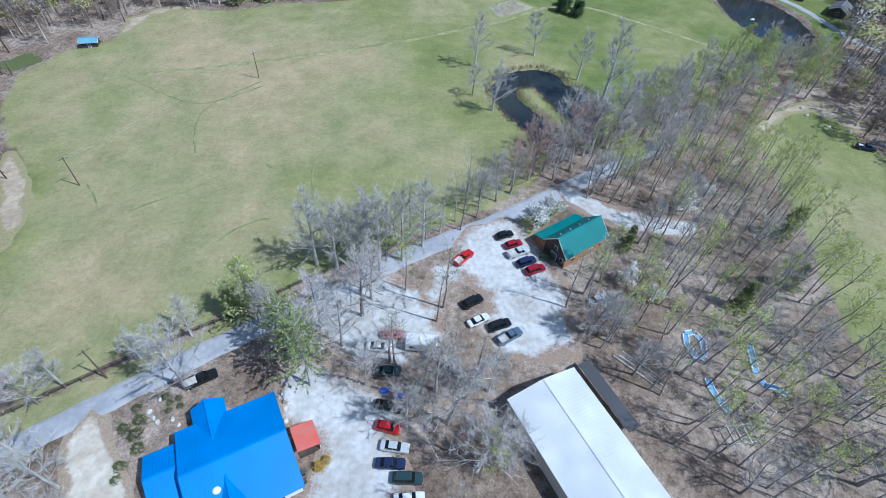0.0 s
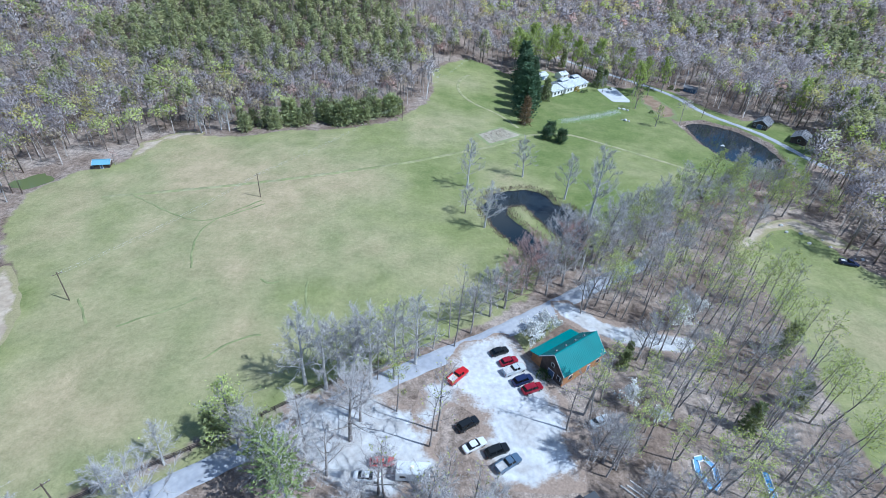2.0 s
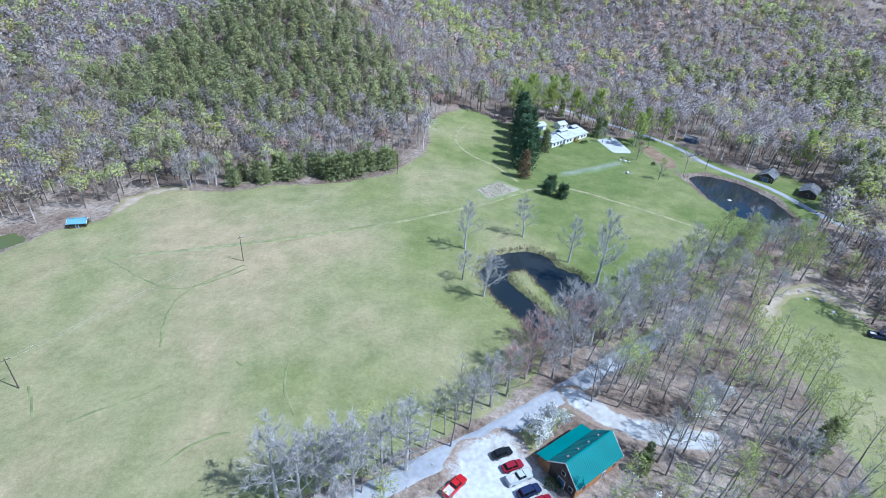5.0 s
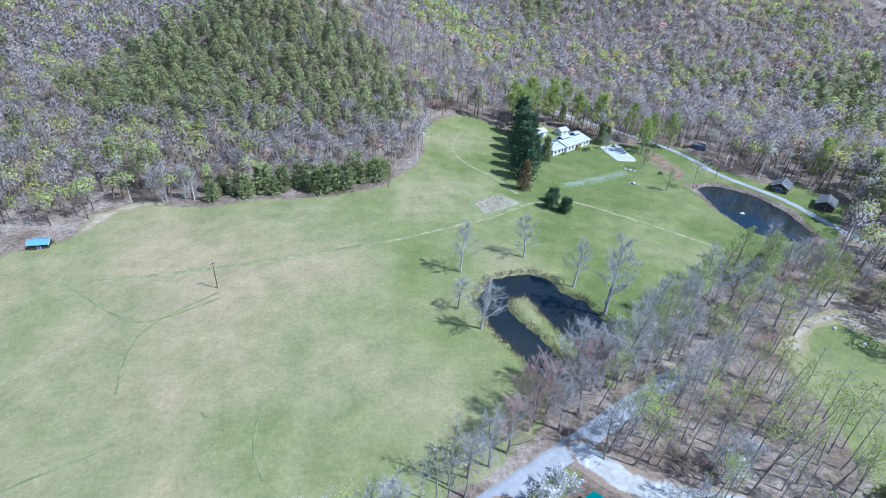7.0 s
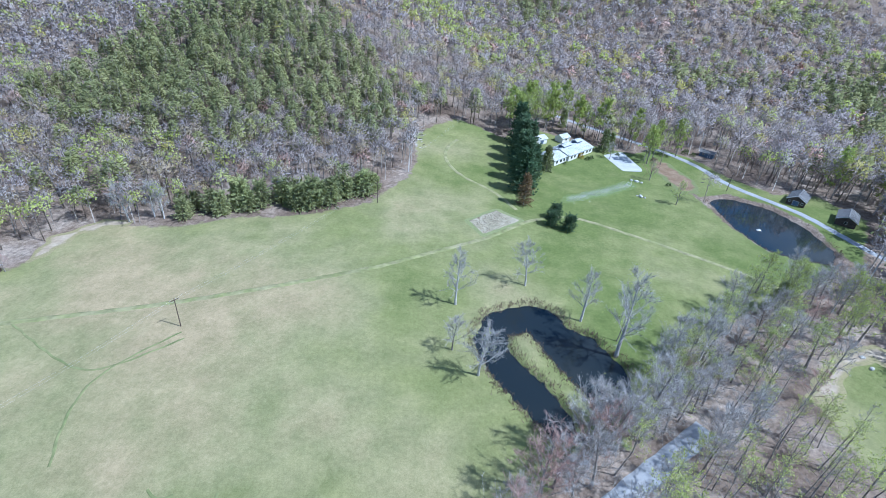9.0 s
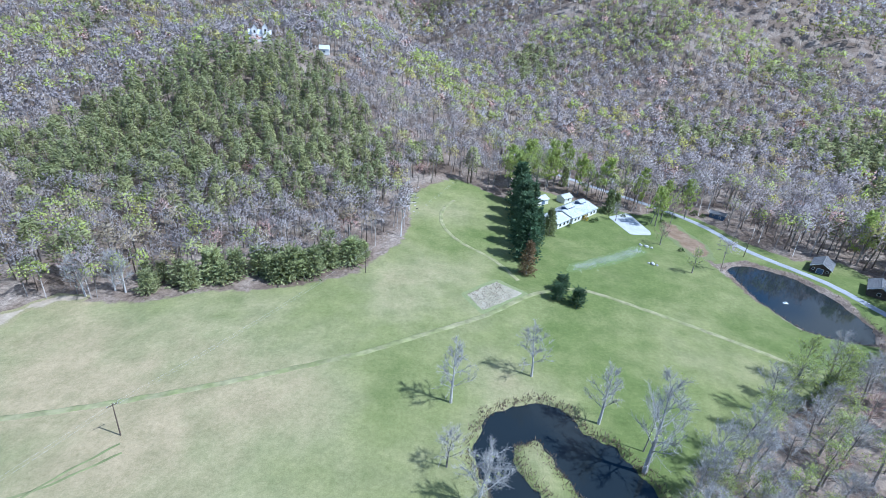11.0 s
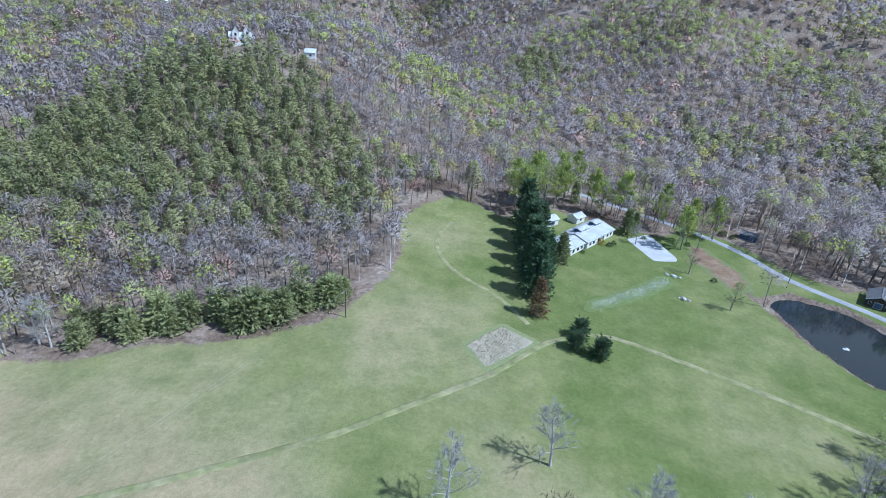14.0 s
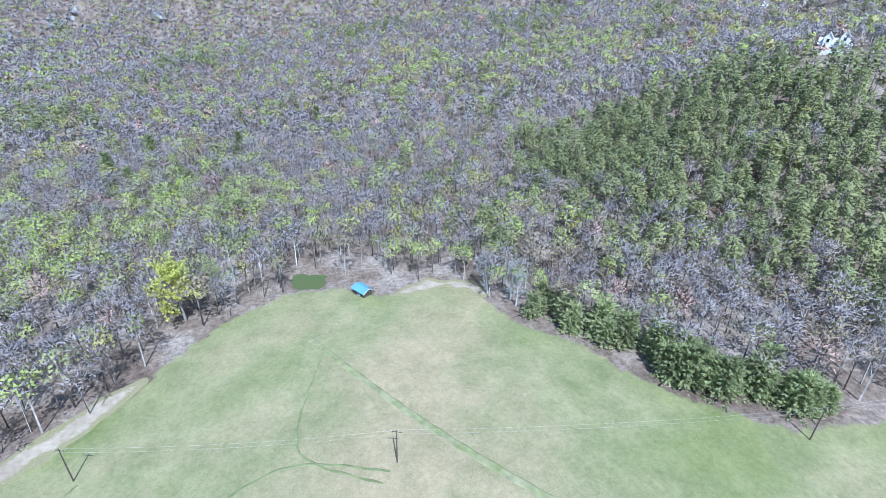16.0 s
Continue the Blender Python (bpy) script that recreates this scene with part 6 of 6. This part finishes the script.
# ---- shrubs, stones and reeds ----
for x, y, s in ((-49, 28.5, 0.9), (-47.5, 26.5, 1.1), (-49.5, 25, 1.0), (-47, 24, 1.2), (-45.5, 22, 1.1), (-44, 30, 0.6), (-42.8, 31, 0.6), (-43.5, 28.6, 0.6), (-42, 29.6, 0.6), (-45.2, 31, 0.7), (-47, 19, 1.0), (-46.6, 17, 0.8), 
                (68, 286, 1.4), (70.5, 288.5, 1.2), (55, 277, 1.0), (86, 297, 1.2), (104, 294, 1.3), (110, 303, 1.6), (126, 309, 2.0), (129, 306, 1.6), (101, 262, 1.2), (23.6, 71.2, 1.6), (23.2, 82.6, 1.1)):
    plant("shrub", x, y, s * 0.7)
wood_b, crown_b = bush(140, 1.5, 3.0, 420, 0.4, 7, 0.6)
tree_kind("gold", "golden_shrub", (wood_b, crown_b), M_BARK, [M_GOLD], "bright yellow shrub in front of the white house", "shrub", "")
plant("gold", 64.8, 287.2, 0.85)
for x, y, k in ((-15.9, 21.6, 0.5), (-14.9, 22.8, 0.42)):
    plant("gold", x, y, k, label="clipped yellow-orange shrub beside the red-roofed porch")
bag = Bag()
rng = np.random.default_rng(41)
f = rng.random(900)
c = np.c_[50 + 33 * f, 236.5 + 23.5 * f ** 1.1] + rng.normal(size=(900, 2)) * (1.0, 1.5)
shards(bag, np.c_[c, ground_z(c[:, 0], c[:, 1]) + 0.05], np.c_[rng.normal(size=(900, 2)) * 0.8, np.ones(900)], rng.uniform(0.25, 0.6, 900), 0.35, 0, rng)
tagged(new("meadow_flowers", bag.mesh("meadow_flowers", [M_BLOSSOM])), "scattered white flower heads in the lawn", "flowers", kind="stuff")


def fallen_log(x0, y0, x1, y1, r, label="grey fallen log on leaf litter behind the barn"):
    ob = tagged(new("fallen_log"), label, "log", "fallen logs")
    z0, z1 = float(ground_z(x0, y0)), float(ground_z(x1, y1))
    ob.matrix_world = pose(x0, y0, z0 + r * 0.8)
    bag, pts = Bag(), [(0, 0, 0)]
    for k in range(1, 6):
        f = k / 5
        pts.append(((x1 - x0) * f + 0.15 * math.sin(3 * f), (y1 - y0) * f, (z1 - z0) * f))
    tube(bag, pts, [r * (1 - 0.1 * k) for k in range(6)], 8, 0)
    c = new("trunk", bag.mesh("trunk", [M_PALE_BARK], True))
    c.parent = ob
    bag = Bag()
    for k, a in ((2, 0.7), (3, -0.9), (4, 0.5)):
        p = np.array(pts[k])
        tube(bag, [p, p + (0.5 * math.cos(a), 0.5 * math.sin(a), 0.5)], [r * 0.3, 0.02], 4, 0)
    c = new("branch_stubs", bag.mesh("branch_stubs", [M_PALE_BARK]))
    c.parent = ob
    return ob


for x0, y0, x1, y1, r in ((35.2, 47.4, 43.6, 40.6, 0.2), (36.4, 47.6, 44.4, 41.4, 0.17), (37.2, 48.6, 43.8, 43.4, 0.14), (58.5, 92.5, 64, 95, 0.16)):
    fallen_log(x0, y0, x1, y1, r)


def wheelie_bin(x, y, turn):
    ob = tagged(new("rubbish_bin"), "dark wheeled rubbish bin beside the porch", "bin", "rubbish bins")
    ob.matrix_world = pose(x, y, float(ground_z(x, y)) + 0.05, 0, 0, turn)
    part("body", loft([[(-q, -q, h), (q, -q, h), (q, q, h), (-q, q, h)] for q, h in ((0.22, 0.05), (0.3, 0.95))]), M_RUBBER, ob)
    part("lid", block((-0.33, 0.33, -0.34, 0.34, 0.953, 1.03), bevel=0.03), M_DARK_ROOF, ob)
    for k in (-1, 1):
        w = part("wheel", wheel_bm(0.12, 0.06, 10), M_RUBBER, ob)
        w.location = (-0.24, k * 0.24, 0.12)


wheelie_bin(-18.0, 20.4, 30)
wheelie_bin(-17.5, 19.2, 45)


def boulder(x, y, size, seed, mat=None, label="pale boulder in the grass", name="boulder", sink=0.3, flat=0.6, group="boulders", jag=0.5):
    rng = np.random.default_rng(seed)
    bm = bmesh.new()
    bmesh.ops.create_icosphere(bm, subdivisions=2, radius=1)
    k = rng.normal(size=(4, 3)) * 2
    for v in bm.verts:
        f = 1 + 0.18 * sum(math.sin(float(np.dot(q, v.co)) + i) for i, q in enumerate(k)) / 1.6
        g = 1 + 0.25 * jag * (rng.random() - 0.5)
        v.co = Vector((v.co.x * f * g, v.co.y * f * 0.8 * g, v.co.z * f * flat * g))
    me = bpy.data.meshes.new(name)
    bm.to_mesh(me)
    bm.free()
    me.materials.append(mat or M_STONE)
    ob = tagged(new(name, me), label, "rock", group)
    ob.matrix_world = pose(x, y, float(ground_z(x, y)) + size * flat * (1 - 2 * sink), 0, 0, rng.uniform(0, 360)) @ Matrix.Diagonal((size, size, size, 1))
    return ob


for i, (x, y, s) in enumerate(((83.6, 246.2, 1.0), (85.2, 245.6, 0.6), (82.2, 247, 0.5), (-46.8, 28.2, 0.5), (-45.6, 27.2, 0.45), (-44.6, 26.6, 0.5), (-42.2, 27.2, 0.45), (-46, 30.5, 0.4), (-40.8, 26.4, 0.4), (-24.0, 30.6, 0.5), (-23.2, 28.6, 0.5), (84.5, 264.5, 0.8), (86.6, 263.2, 1.0), (88.5, 262.4, 0.7))):
    boulder(x, y, s, i)
rng = np.random.default_rng(21)
for i in range(9):
    f = i / 8
    boulder(110 + 22 * f + rng.normal() * 1.2, 153 - 22 * f + rng.normal() * 1.5, rng.uniform(0.35, 0.75), 60 + i, label="rock beside the dry stream bed", group="stream rocks")
for i, (x, y) in enumerate(((-4.9, 34.8), (-7.6, 35.6))):
    boulder(x, y, 0.75, 150 + i, M_TARP_HEAP, "crumpled blue tarp heap on the ground", "tarp_heap", 0.2, 0.5, "blue tarps", 0.8)
flo = tagged(new("pond_float"), "small white float on the dark pond", "float")
flo.matrix_world = pose(124.6, 224.6, -6.75)
part("hull", block((-0.9, 0.9, -0.5, 0.5, -0.05, 0.25), bevel=0.1), M_WHITE, flo)
part("lid", block((-0.35, 0.35, -0.3, 0.3, 0.253, 0.6), bevel=0.1), M_WHITE, flo)

bag = Bag()
rng = np.random.default_rng(9)
for poly, level, thick in ((POND, -7.15, 1.0), (SPIT, -7.15, 0.9), (LAKE, -6.75, 0.25)):
    pts = np.array(poly + poly[:1], float)
    for a, b in zip(pts[:-1], pts[1:]):
        n = int(np.hypot(*(b - a)) * 17 * thick)
        c = a + (b - a) * rng.random(n)[:, None] + rng.normal(size=(n, 2)) * 0.9
        d = pond_depth(c[:, 0], c[:, 1])
        c = c[(d < 1.3) & (d > -3.2)]
        z = np.maximum(ground_z(c[:, 0], c[:, 1]), level - 0.05)
        shards(bag, np.c_[c, z], np.c_[rng.normal(size=(len(c), 2)) * 0.5, np.ones(len(c))], rng.uniform(0.5, 1.3, len(c)), 0.2, 0, rng)
tagged(new("reeds", bag.mesh("reeds", [M_REED])), "dry tan reeds along the pond banks", "reeds", kind="stuff")
bag = Bag()
c = np.array([(8.3, 208.9)]) + rng.random((900, 1)) * np.array([(10.8, 11)]) + rng.random((900, 1)) * np.array([(5.5, -9)])
shards(bag, np.c_[c, ground_z(c[:, 0], c[:, 1]) + 0.05], np.c_[rng.normal(size=(900, 2)) * 0.6, np.ones(900)], rng.uniform(0.25, 0.6, 900), 0.16, 0, rng)
tagged(new("dry_stalks", bag.mesh("dry_stalks", [M_REED])), "dry stalks in the garden plot", "stalks", kind="stuff")

# ---- rock faces and the waterfall on the mountain ----
rng = np.random.default_rng(33)
for i in range(26):
    f = i / 25
    boulder(150 + 84 * f + rng.normal() * 3, 830 - 104 * f + rng.normal() * 4, rng.uniform(3, 7), 80 + i, M_CLIFF, "bare grey rock face on the wooded mountain", "rock_face", 0.2, 1.0, "rock faces", 1.6)
rng = np.random.default_rng(34)
for i, (x, y, n) in enumerate(((-1108, 2, 5), (-1060, 158, 6), (-1100, 286, 5), (-1078, 333, 4), (-1143, 27, 3), (-1068, -61, 3))):
    for k in range(n):
        boulder(x - 5 * k + rng.normal() * 3, y + rng.normal() * 6, rng.uniform(5, 9), 130 + 7 * i + k, M_CLIFF, "pale bare rock face high on the mountain", "rock_face", 0.34, 0.8, "far rock faces", 2.2)
strip("waterfall", [(-352, 727), (-340, 704), (-333, 692)], 4.6, M_FOAM, 1.2, "white waterfall running down the wooded mountain", "waterfall")
strip("waterfall", [(-331, 690), (-326, 676), (-317, 664)], 5.4, M_FOAM, 1.2, "lower white fall on the wooded mountain", "waterfall")
